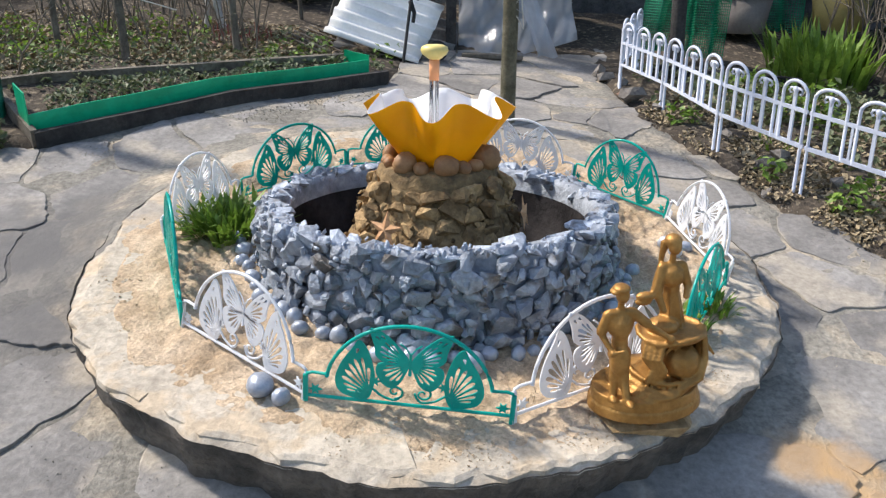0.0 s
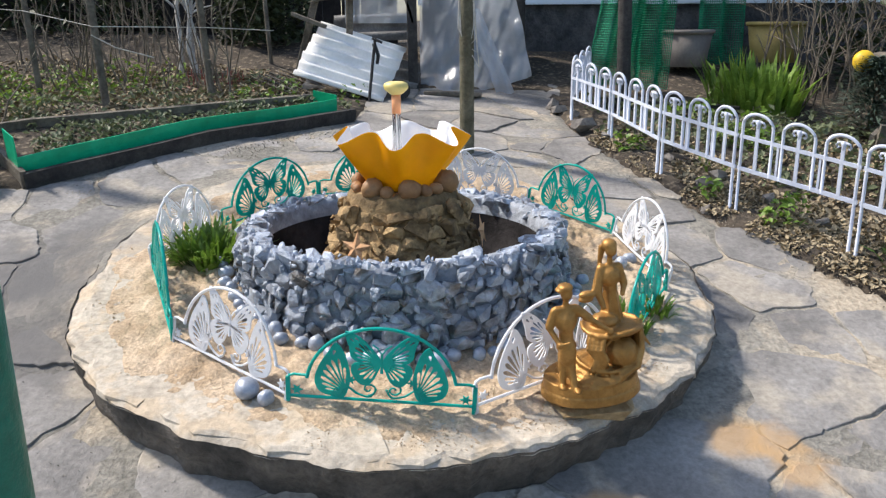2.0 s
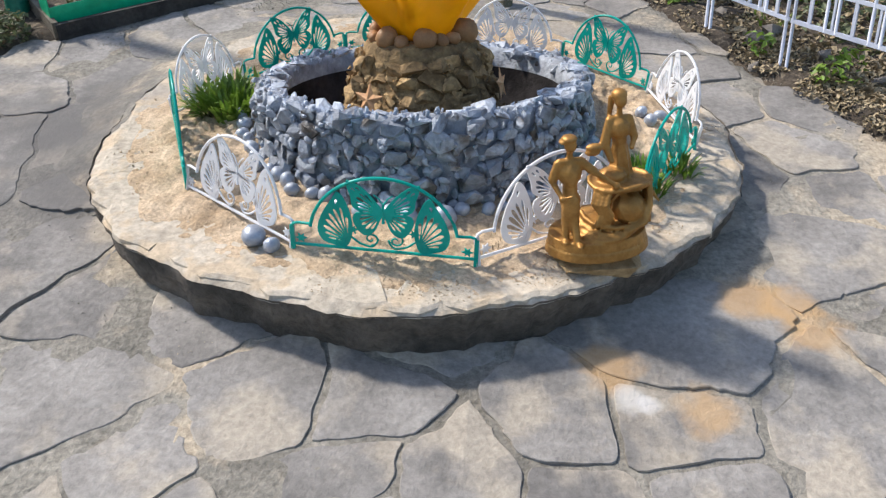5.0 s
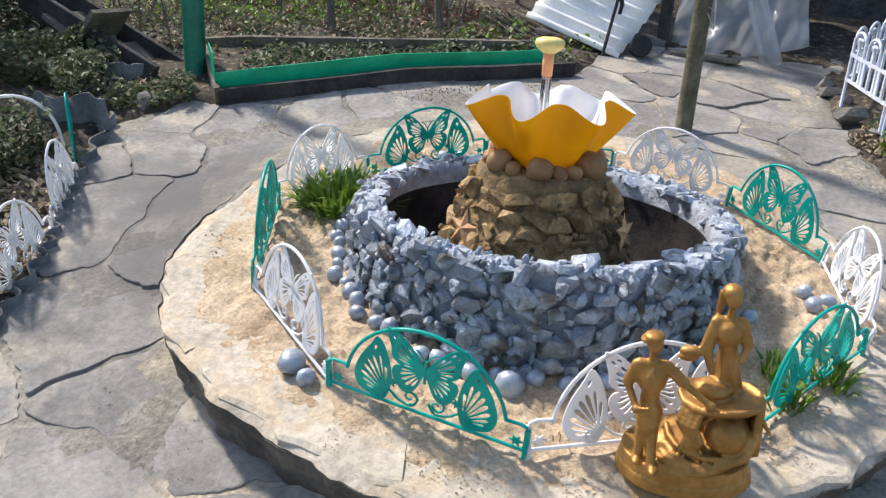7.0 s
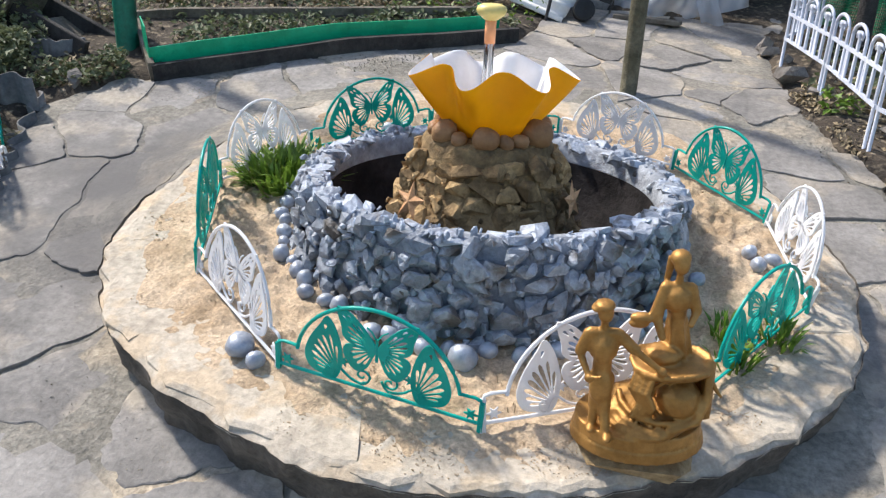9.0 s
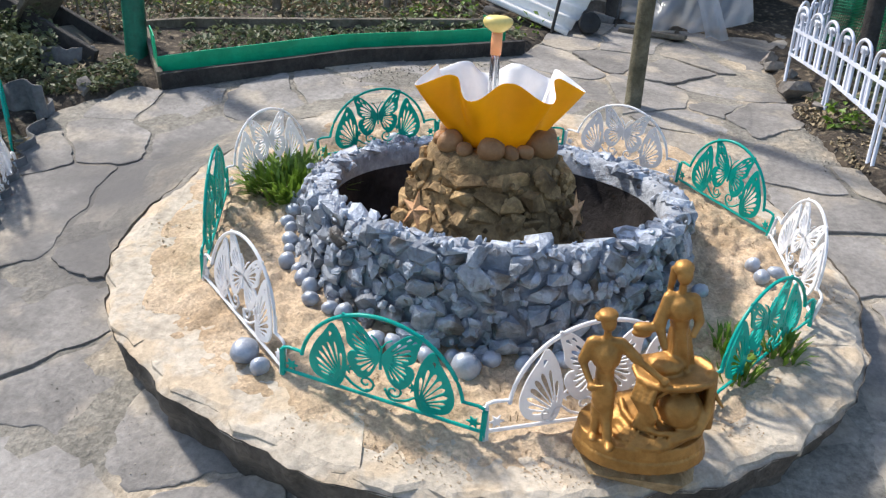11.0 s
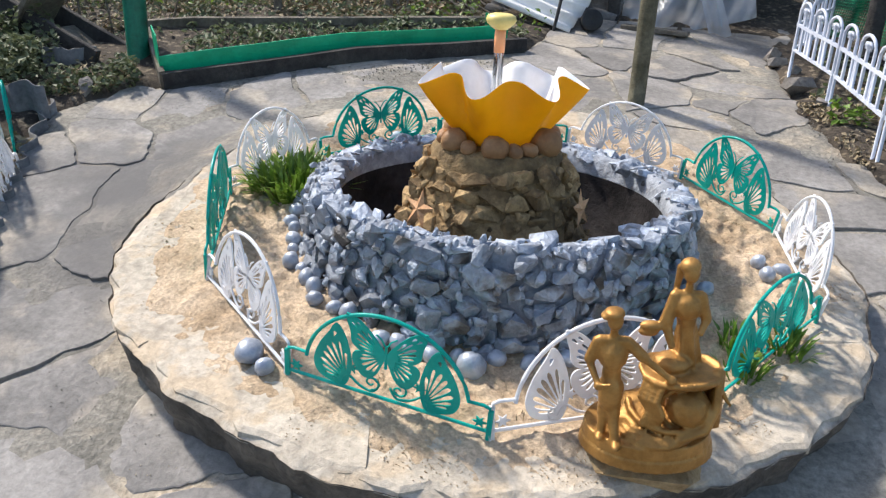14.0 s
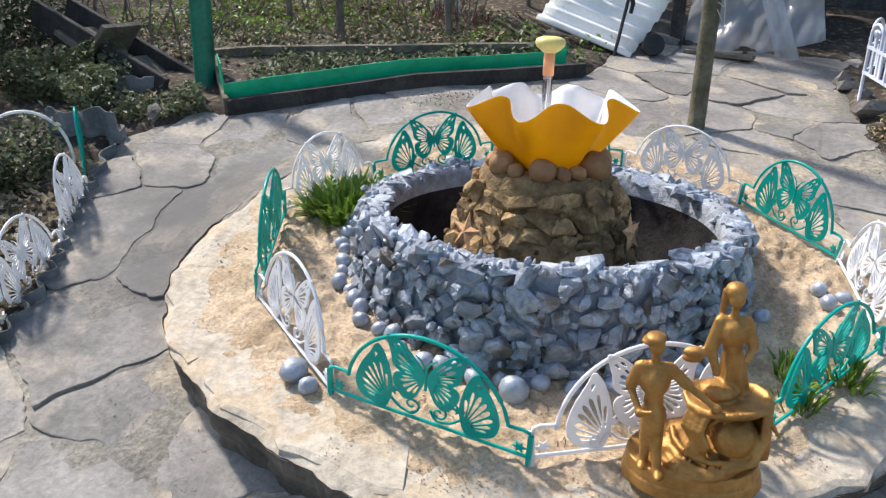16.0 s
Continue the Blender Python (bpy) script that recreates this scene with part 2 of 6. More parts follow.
# ---- mesh tools ----
class Build:
    """Gathers points and faces; done() makes the mesh."""

    def __init__(self):
        self.v, self.f = [], []

    def add(self, verts, faces):
        n = len(self.v)
        self.v += [tuple(p) for p in verts]
        self.f += [tuple(n + i for i in face) for face in faces]
        return self

    def tube(self, path, r0, r1=None, sides=6, caps=True):
        path = [Vector(p) for p in path]
        r1 = r0 if r1 is None else r1
        rings, n = [], len(path)
        for k, p in enumerate(path):
            d = (path[min(k + 1, n - 1)] - path[max(k - 1, 0)]).normalized()
            a = d.cross(Vector((0, 0, 1)) if abs(d.z) < 0.9 else Vector((0, 1, 0))).normalized()
            b = d.cross(a)
            r = r0 + (r1 - r0) * k / max(1, n - 1)
            rings += [p + r * (math.cos(2 * math.pi * i / sides) * a + math.sin(2 * math.pi * i / sides) * b) for i in range(sides)]
        faces = [(k * sides + i, k * sides + (i + 1) % sides, (k + 1) * sides + (i + 1) % sides, (k + 1) * sides + i) for k in range(n - 1) for i in range(sides)]
        if caps:
            faces += [tuple(range(sides)), tuple(reversed(range((n - 1) * sides, n * sides)))]
        return self.add(rings, faces)

    def box(self, x0, y0, z0, x1, y1, z1, m=None):
        vs = [Vector((x, y, z)) for z in (z0, z1) for x, y in ((x0, y0), (x1, y0), (x1, y1), (x0, y1))]
        if m:
            vs = [m @ p for p in vs]
        return self.add(vs, [(3, 2, 1, 0), (4, 5, 6, 7), (0, 1, 5, 4), (1, 2, 6, 5), (2, 3, 7, 6), (3, 0, 4, 7)])

    def lathe(self, profile, sides=64, centre=(0, 0), wave=None):
        vs = []
        for r, z in profile:
            for i in range(sides):
                a = 2 * math.pi * i / sides
                rr, zz = wave(a, r, z) if wave else (r, z)
                vs.append((centre[0] + rr * math.cos(a), centre[1] + rr * math.sin(a), zz))
        return self.add(vs, [(k * sides + i, k * sides + (i + 1) % sides, (k + 1) * sides + (i + 1) % sides, (k + 1) * sides + i) for k in range(len(profile) - 1) for i in range(sides)])

    def blade(self, p, d, length, width, bend=0.4):
        """A leaf blade from p along d, which droops."""
        p, d = Vector(p), Vector(d).normalized()
        s = d.cross(Vector((0, 0, 1)))
        s = s.normalized() if s.length > 0.05 else Vector((1, 0, 0))
        out = Vector((d.x, d.y, 0))
        q = p + d * length * 0.55
        e = p + d * length * (1 - 0.3 * bend) + (out - Vector((0, 0, 0.7))) * length * bend * 0.5
        w = s * width / 2
        return self.add([p - w * 0.6, p + w * 0.6, q + w, q - w, e], [(0, 1, 2, 3), (3, 2, 4)])

    def leaf(self, p, size, rnd):
        """A small folded leaf, turned at random."""
        m = Euler((rnd.uniform(-0.9, 0.9), rnd.uniform(-0.9, 0.9), rnd.uniform(0, 6.3))).to_matrix()
        vs = [(-0.5, 0, 0), (0, -0.3, 0.12), (0.5, 0, 0), (0, 0.3, 0.12)]
        return self.add([Vector(p) + m @ Vector(v) * size for v in vs], [(0, 1, 2), (0, 2, 3)])

    def mesh(self, name, material, smooth=False):
        me = bpy.data.meshes.new(name)
        me.from_pydata(self.v, [], self.f)
        me.materials.append(material)
        if smooth:
            me.shade_smooth()
        me.update()
        return me


def done(name, b, material, parent=None, label="", smooth=False):
    """One mesh object of what b gathered, under its thing if one is given."""
    ob = new(name, b.mesh(name, M[material], smooth) if isinstance(b, Build) else b)
    if parent:
        ob.parent = parent
    return tagged(ob, label)


def bevel(ob, width, segments=2):
    m = ob.modifiers.new("edge", "BEVEL")
    m.width, m.segments, m.limit_method, m.angle_limit = width, segments, "ANGLE", radians(40)
    return ob


def thing(name, label, category, group="", m=None):
    ob = new(name)
    ob.empty_display_size = 0.05
    if m:
        ob.matrix_basis = m
    return tagged(ob, label, category, group)


def rock_mesh(name, material, seed, sharp=True, flat=1.0):
    """A unit rock: the hull of some points, or a lumpy pebble."""
    rnd = random.Random(seed)
    bm = bmesh.new()
    if sharp:
        for _ in range(15):
            d = Vector((rnd.gauss(0, 1), rnd.gauss(0, 1), rnd.gauss(0, 1))).normalized()
            k = max(abs(d.x), abs(d.y), abs(d.z))
            bm.verts.new(d * (0.5 + 0.22 * (1 / k - 1)) * rnd.uniform(0.82, 1.05))
        bmesh.ops.convex_hull(bm, input=bm.verts)
        bmesh.ops.delete(bm, geom=[v for v in bm.verts if not v.link_faces], context="VERTS")
    else:
        bmesh.ops.create_icosphere(bm, subdivisions=2, radius=0.5)
        for v in bm.verts:
            v.co *= 1 + 0.13 * noise.noise(v.co * 2.2 + Vector((seed * 7.1, 0, 0)))
    for v in bm.verts:
        v.co.z *= flat
    me = bpy.data.meshes.new(name)
    bm.to_mesh(me)
    bm.free()
    me.materials.append(M[material])
    if not sharp:
        me.shade_smooth()
    return me


def S(x, y, z=0.0):
    return SLOPE @ Vector((x, y, z))


def ground_height(x, y):
    """Height of the paving over the plane of the plinth's top, in the slope's own axes."""
    if y < 1.4:
        return -0.083 + (0.062 * y if y > 0 else 0.085 * max(y, -1.5))
    return 0.004 - 0.06 * min(y - 1.4, 1.2)


def G(x, y, up=0.0):
    z = ground_height(x, y)
    if y > 4.2:
        z -= 0.2 * (y - 4.2)          # beyond the garden the land runs level
    if y < -4:
        z += 0.2 * (-4 - y)
    if abs(x) > 6:
        z += 0.045 * (x - 6 if x > 0 else x + 6)
    return S(x, y, z + up)


def add_blotches(material, blotches):
    """Ragged blotches of another colour, spilt paint among them: (x, y, radius, colour)."""
    t = material.node_tree
    N, L = t.nodes.new, t.links.new
    base = t.nodes["Principled BSDF"].inputs["Base Color"]
    colour = base.links[0].from_socket
    geo, nz = N("ShaderNodeNewGeometry"), N("ShaderNodeTexNoise")
    nz.inputs["Scale"].default_value, nz.inputs["Detail"].default_value = 9, 6
    L(geo.outputs["Position"], nz.inputs["Vector"])
    for x, y, r, c in blotches:
        d = N("ShaderNodeVectorMath")
        d.operation = "DISTANCE"
        L(geo.outputs["Position"], d.inputs[0])
        d.inputs[1].default_value = G(x, y)
        far = N("ShaderNodeMath")
        far.operation = "MULTIPLY_ADD"
        L(nz.outputs["Fac"], far.inputs[0])
        far.inputs[1].default_value = r * 1.8
        L(d.outputs["Value"], far.inputs[2])
        rng = N("ShaderNodeMapRange")
        rng.inputs["From Min"].default_value, rng.inputs["From Max"].default_value = r * 1.45, r * 2.1
        rng.inputs["To Min"].default_value, rng.inputs["To Max"].default_value = 0.6, 0.0
        L(far.outputs[0], rng.inputs["Value"])
        mx = N("ShaderNodeMix")
        mx.data_type = "RGBA"
        L(rng.outputs[0], mx.inputs["Factor"])
        L(colour, mx.inputs["A"])
        mx.inputs["B"].default_value = (*c, 1)
        colour = mx.outputs["Result"]
    L(colour, base)


OCHRE = (0.5, 0.31, 0.14)
# darker grey over the left-hand path
DARK_GREY = (0.125, 0.118, 0.112)
for key in ("flag", "mortar"):
    add_blotches(M[key], [(0.66, -1.25, 0.1, OCHRE), (0.93, -1.4, 0.09, OCHRE), (1.15, -0.9, 0.11, OCHRE), (1.34, -1.04, 0.11, OCHRE), (1.3, -0.93, 0.1, OCHRE), (0.715, -1.37, 0.055, (0.6, 0.58, 0.55)), (0.76, -1.39, 0.04, (0.62, 0.6, 0.58)), (-1.54, -0.3, 0.34, DARK_GREY), (-1.5, 0.02, 0.3, DARK_GREY), (-1.82, -0.02, 0.32, DARK_GREY), (-1.4, -0.55, 0.24, DARK_GREY), (-1.5, 0.3, 0.2, DARK_GREY)])


CEMENT = (0.27, 0.25, 0.225)
add_blotches(M["slab"], [(-1.22, 0.1, 0.14, CEMENT), (-1.1, 0.42, 0.15, CEMENT), (-1.28, -0.25, 0.1, CEMENT), (-0.85, 0.85, 0.15, CEMENT), (-0.62, -1.0, 0.05, CEMENT), (0.05, -1.2, 0.05, CEMENT), (0.45, -1.13, 0.06, CEMENT), (1.12, -0.45, 0.06, CEMENT)])


# ---- ground ----
PAVED = [(-1.74, -1.2), (-1.68, -0.95), (-1.8, -0.6), (-1.95, -0.4), (-2.12, -0.05), (-2.32, 0.36), (-2.2, 0.6), (-2.0, 0.76), (-0.38, 2.06), (-0.3, 2.9), (0.95, 2.95), (1.0, 2.5), (1.1, 1.62), (1.32, 1.12), (1.6, 0.58), (1.9, 0.2), (2.4, -0.3), (3.6, -1.6), (3.8, -4.6), (-3.2, -4.6), (-2.4, -2.6)]


def inside(x, y, poly):
    hit = False
    for (ax, ay), (bx, by) in zip(poly, poly[1:] + poly[:1]):
        if (ay > y) != (by > y) and x < ax + (y - ay) * (bx - ax) / (by - ay):
            hit = not hit
    return hit


def from_edge(x, y):
    """Distance to the outline of the paving."""
    best = 9.0
    for (ax, ay), (bx, by) in zip(PAVED, PAVED[1:] + PAVED[:1]):
        dx, dy = bx - ax, by - ay
        t = max(0.0, min(1.0, ((x - ax) * dx + (y - ay) * dy) / (dx * dx + dy * dy)))
        best = min(best, math.hypot(x - ax - t * dx, y - ay - t * dy))
    return best


def build_ground():
    xs = [-60, -35, -20, -12, -8, -6] + [-5 + 0.05 * i for i in range(201)] + [6, 8, 12, 20, 35, 60]
    ys = [-60, -35, -20, -12, -8, -6] + [-5 + 0.1 * i for i in range(20)] + [-3 + 0.05 * i for i in range(181)] + [7, 9, 13, 20, 35, 60]
    b = Build()
    vs = []
    for y in ys:
        for x in xs:
            jx, jy = x + 0.05 * noise.noise(Vector((x * 5, y * 5, 2))) + 0.03 * noise.noise(Vector((x * 13, y * 13, 2))), y + 0.05 * noise.noise(Vector((x * 5, y * 5, 8)))
            far = from_edge(jx, jy) * (-1 if inside(jx, jy, PAVED) else 1)
            f = max(0.0, min(1.0, (far + 0.09) / 0.16))
            f = f * f * (3 - 2 * f)
            lift = -0.07 * (1 - f) + f * (0.02 + 0.03 * noise.noise(Vector((x * 2.3, y * 2.3, 0))) + 0.02 * noise.noise(Vector((x * 7, y * 7, 3))))
            if math.hypot(x, y) < 1.0:
                lift = -0.45
            vs.append(G(x, y, lift))
    n = len(xs)
    b.add(vs, [(j * n + i, j * n + i + 1, (j + 1) * n + i + 1, (j + 1) * n + i) for j in range(len(ys) - 1) for i in range(n - 1)])
    tagged(done("ground", b, "soil", smooth=True), "dark brown garden soil with dry litter on a slope", "ground", kind="structure")


build_ground()


def build_pavement():
    """Bed of mortar for the flagstones; returns it."""
    b = Build()
    step = 0.06
    ids = {}
    for i in range(-60, 68):
        for j in range(-80, 52):
            x, y = i * step, j * step
            far = from_edge(x, y) * (-1 if inside(x, y, PAVED) else 1)
            if far < 0.13 and math.hypot(x, y) > 1.08:
                ids[i, j] = len(b.v)
                b.v.append(tuple(G(x, y, -0.09 * max(0.0, far / 0.1) - 0.001 + 0.006 * noise.noise(Vector((x * 3, y * 3, 5))) + 0.005 * noise.noise(Vector((x * 11, y * 11, 9))))))
    for (i, j) in ids:
        q = [ids.get(k) for k in ((i, j), (i + 1, j), (i + 1, j + 1), (i, j + 1))]
        if None not in q:
            b.f.append(tuple(q))
    return tagged(done("pavement", b, "mortar", smooth=True), "crazy paving of worn grey flagstones in sandy mortar", "pavement", kind="structure")


pavement = build_pavement()


# ---- round plinth ----
def bump(a, at, width):
    """A smooth swell of one round an angle, both in degrees but for a."""
    d = (math.degrees(a) - at + 180) % 360 - 180
    return math.exp(-(d / width) ** 2)


def plinth_radius(a):
    return 1.285 + 0.055 * bump(a, -147, 20) - 0.055 * bump(a, -60, 30) + 0.05 * math.cos(a + 2.5) + 0.035 * math.cos(2 * a + 1.15) + 0.02 * math.cos(3 * a + 0.6) + 0.02 * noise.noise(Vector((math.cos(a) * 6, math.sin(a) * 6, 0))) + 0.018 * noise.noise(Vector((math.cos(a) * 17, math.sin(a) * 17, 2))) + 0.008 * noise.noise(Vector((math.cos(a) * 45, math.sin(a) * 45, 4)))


def sand_lift(x, y):
    r = math.hypot(x, y)
    f = max(0.0, min(1.0, (1.06 - r) / 0.12))
    return f * (0.012 + 0.016 * noise.noise(Vector((x * 5, y * 5, 1))) + 0.012 * noise.noise(Vector((x * 16, y * 16, 4))))


def build_plinth():
    top, side = Build(), Build()
    n, rings = 300, 16
    vs = []
    for k in range(rings + 1):
        for i in range(n):
            a = 2 * math.pi * i / n
            r = plinth_radius(a) * (0.53 + 0.46 * k / rings)
            x, y = r * math.cos(a), r * math.sin(a)
            z = 0.006 * noise.noise(Vector((x * 6, y * 6, 0))) + 0.004 * noise.noise(Vector((x * 20, y * 20, 0))) - 0.001 - (0.02 if k == rings else 0)
            vs.append(S(x, y, z))
    top.add(vs, [(k * n + i, k * n + (i + 1) % n, (k + 1) * n + (i + 1) % n, (k + 1) * n + i) for k in range(rings) for i in range(n)])
    vs = []
    for k in range(6):
        for i in range(n):
            a = 2 * math.pi * i / n
            r = plinth_radius(a) - 0.012 - 0.04 * (k / 5) + (0.022 * noise.noise(Vector((math.cos(a) * 14, math.sin(a) * 14, k * 0.9))) if k else 0)
            x, y = r * math.cos(a), r * math.sin(a)
            g = ground_height(x, y) - 0.05
            vs.append(S(x, y, -0.012 + (min(g, -0.03) + 0.012) * k / 5))
    side.add(vs, [((k + 1) * n + i, (k + 1) * n + (i + 1) % n, k * n + (i + 1) % n, k * n + i) for k in range(5) for i in range(n)])
    p = thing("plinth", "low round concrete plinth dusted with sand, rough dark edge", "plinth")
    done("top", top, "slab", p, smooth=True)
    done("edge", side, "curb", p, "rough dark weathered concrete edge, darkened further for shade", smooth=True)
    # flat slabs round the border, broken unevenly at the edge
    rnd = random.Random(15)
    a = 0.0
    while a < 2 * math.pi - 0.08:
        e = min(a + rnd.uniform(0.3, 0.75), 2 * math.pi)
        n2, gap, r0, out, h = 14, -0.002, 1.02 + rnd.uniform(-0.07, 0.07), rnd.uniform(-0.055, -0.02), rnd.uniform(-0.003, 0.001)
        skew = rnd.uniform(-0.12, 0.12)
        ring = []
        for i in range(n2 + 1):
            t = a + gap + (e - a - 2 * gap) * i / n2
            j = out + 0.032 * noise.noise(Vector((t * 14, 3, 0))) + 0.016 * noise.noise(Vector((t * 45, 3, 0))) - (0.012 if i in (0, n2) else 0)
            ring.append((t, plinth_radius(t) + j))
        ring += [(a + skew + gap + (e - a - 2 * gap) * i / n2, r0 + 0.03 * noise.noise(Vector((a + i * 0.7, 8, 0)))) for i in range(n2, -1, -1)]
        tx, ty = rnd.uniform(-0.002, 0.002), rnd.uniform(-0.002, 0.002)
        vs = []
        m = len(ring)
        for dz, k in ((-0.02, 1.004), (-0.003, 1.0), (0.004, 0.985)):
            for t, r in ring:
                x, y = r * k * math.cos(t), r * k * math.sin(t)
                vs.append(S(x, y, dz + h + tx * (x - math.cos(a)) + ty * (y - math.sin(a)) + 0.003 * noise.noise(Vector((x * 14, y * 14, 0)))))
        fs = [(k * m + i, k * m + (i + 1) % m, (k + 1) * m + (i + 1) % m, (k + 1) * m + i) for k in range(2) for i in range(m)]
        fs += [(2 * m + i, 2 * m + i + 1, 2 * m + m - 2 - i, 2 * m + m - 1 - i) for i in range(n2)]
        done("border_slab", Build().add(vs, fs), "slab", p)
        a = e
    # loose sand inside the little fence
    b = Build()
    n, rings = 380, 46
    vs = []
    for k in range(rings + 1):
        for i in range(n):
            a = 2 * math.pi * i / n
            r = 0.665 + (0.47 + 0.13 * bump(a, -150, 35) + 0.09 * noise.noise(Vector((math.cos(a) * 2.5, math.sin(a) * 2.5, 7))) + 0.06 * noise.noise(Vector((math.cos(a) * 8, math.sin(a) * 8, 2)))) * k / rings
            x, y = r * math.cos(a), r * math.sin(a)
            f = min(1.0, (rings - k) / 18)
            z = 0.016 + 0.02 * noise.noise(Vector((x * 5, y * 5, 1))) + 0.016 * noise.noise(Vector((x * 17, y * 17, 4))) + 0.018 * noise.noise(Vector((x * 33, y * 33, 4))) + 0.008 * noise.noise(Vector((x * 70, y * 70, 4)))
            vs.append(S(x, y, f * max(z, 0.004) + (1 - f) * (0.007 * noise.noise(Vector((x * 9, y * 9, 12))) + 0.005 * noise.noise(Vector((x * 30, y * 30, 12)))) - (0.012 if k == rings else 0)))
    b.add(vs, [(k * n + i, k * n + (i + 1) % n, (k + 1) * n + (i + 1) % n, (k + 1) * n + i) for k in range(rings) for i in range(n)])
    tagged(done("sand", b, "sand", smooth=True), "loose lumpy yellow sand on the plinth", "sand", kind="stuff")

    b = Build()
    vs, n, rings = [], 120, 8
    for i in range(n + 1):
        a = radians(95 + 112 * i / n)
        side = min(1.0, 6 * i / n, 6 * (n - i) / n)
        for k in range(rings + 1):
            u = k / rings
            r = plinth_radius(a) - 0.05 + (0.06 + 0.26 * side * (1 + 0.4 * noise.noise(Vector((a * 6, 1, 0))))) * u
            x, y = r * math.cos(a), r * math.sin(a)
            g = ground_height(x, y) + 0.004
            z = (0.001 * side + g * (1 - side)) * (1 - u) ** 1.4 + (g - 0.012 * u) * (1 - (1 - u) ** 1.4) + 0.005 * noise.noise(Vector((x * 14, y * 14, 3)))
            vs.append(S(x, y, z))
    w = rings + 1
    b.add(vs, [(i * w + k, i * w + k + 1, (i + 1) * w + k + 1, (i + 1) * w + k) for i in range(n) for k in range(rings)])
    tagged(done("spilt_mortar", b, "mortar", smooth=True), "sandy mortar spilt between the plinth and the path", "mortar", kind="stuff")


build_plinth()

# ---- fountain basin ----
BASIN = (-0.02, 0.0)
RIM = 0.2


def build_basin():
    p = thing("fountain_basin", "round fountain basin faced with silver-grey painted rocks", "fountain basin")
    wall = Build().lathe([(0.675, -0.3), (0.67, 0.0), (0.665, RIM - 0.03), (0.645, RIM - 0.004), (0.61, RIM - 0.006), (0.595, RIM - 0.03), (0.592, RIM - 0.085)], 72, BASIN)
    done("wall", wall, "core", p, "grey concrete ring wall", smooth=True)
    inner = Build().lathe([(0.592, RIM - 0.085), (0.585, 0.05), (0.55, -0.2), (0.3, -0.26), (0.01, -0.26)], 72, BASIN, lambda a, r, z: (r * (1 + 0.02 * noise.noise(Vector((math.cos(a) * 3, math.sin(a) * 3, z * 8)))), z))
    done("basin_lining", inner, "basin", p, "blackened rough inner wall", smooth=True)
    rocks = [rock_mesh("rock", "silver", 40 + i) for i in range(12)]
    rnd = random.Random(5)
    count = 0
    for row in range(7):
        n = 46
        for i in range(n):
            a = 2 * math.pi * (i + 0.5 * (row % 2) + rnd.uniform(-0.25, 0.25)) / n
            z = RIM - 0.035 - 0.052 * row + rnd.uniform(-0.012, 0.012)
            r = 0.672 + 0.012 * row / 2 + rnd.uniform(-0.008, 0.01)
            x, y = BASIN[0] + r * math.cos(a), BASIN[1] + r * math.sin(a)
            if z < S(x, y).z - 0.0 or count > 215:
                continue
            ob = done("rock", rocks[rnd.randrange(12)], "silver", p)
            s = rnd.uniform(0.075, 0.125)
            ob.matrix_basis = Matrix.LocRotScale((x, y, z), Euler((rnd.uniform(-0.55, 0.55), rnd.uniform(-0.3, 0.3), a + rnd.uniform(-0.3, 0.3))), (s * 0.55, s * rnd.uniform(0.75, 1.15), s * rnd.uniform(0.6, 0.9)))
            count += 1
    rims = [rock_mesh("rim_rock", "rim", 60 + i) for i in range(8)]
    for i in range(84):                       # flat pieces along the rim
        a = 2 * math.pi * (i + rnd.uniform(-0.3, 0.3)) / 84
        r = 0.635 + rnd.uniform(-0.03, 0.03)
        s = rnd.uniform(0.07, 0.13)
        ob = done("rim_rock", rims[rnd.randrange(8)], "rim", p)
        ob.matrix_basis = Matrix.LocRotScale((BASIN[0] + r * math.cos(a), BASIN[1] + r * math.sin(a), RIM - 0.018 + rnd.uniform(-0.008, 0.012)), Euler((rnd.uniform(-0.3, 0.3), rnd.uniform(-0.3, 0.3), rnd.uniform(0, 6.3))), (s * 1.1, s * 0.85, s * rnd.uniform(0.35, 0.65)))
    # small chips between the rocks
    b = Build()
    chip = rocks[3]
    cv, cf = [v.co.copy() for v in chip.vertices], [tuple(q.vertices) for q in chip.polygons]
    for _ in range(700):
        a = rnd.uniform(0, 2 * math.pi)
        z = rnd.uniform(-0.17, RIM - 0.005)
        r = 0.672 + rnd.uniform(0, 0.035) + max(0, 0.1 - z) * 0.07
        if z > RIM - 0.04:
            r = rnd.uniform(0.6, 0.69)
        x, y = BASIN[0] + r * math.cos(a), BASIN[1] + r * math.sin(a)
        if z < S(x, y).z:
            continue
        m = Matrix.LocRotScale((x, y, z), Euler((rnd.uniform(0, 6), rnd.uniform(0, 6), rnd.uniform(0, 6))), Vector((1, 0.8, 0.7)) * rnd.uniform(0.025, 0.05))
        b.add([m @ v for v in cv], cf)
    tagged(done("grit", b, "silver", p), kind="stuff")
    b = Build()
    for _ in range(320):                       # broken crumbs of painted mortar on the rim
        a, r = rnd.uniform(0, 2 * math.pi), rnd.triangular(0.592, 0.695, 0.65)
        m = Matrix.LocRotScale((BASIN[0] + r * math.cos(a), BASIN[1] + r * math.sin(a), RIM - 0.004 + rnd.uniform(-0.012, 0.012)), Euler((rnd.uniform(0, 6), rnd.uniform(0, 6), rnd.uniform(0, 6))), Vector((1, 0.8, 0.6)) * rnd.uniform(0.012, 0.036))
        b.add([m @ v for v in cv], cf)
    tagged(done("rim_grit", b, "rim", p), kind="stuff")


build_basin()

CONE = (-0.02, -0.1)


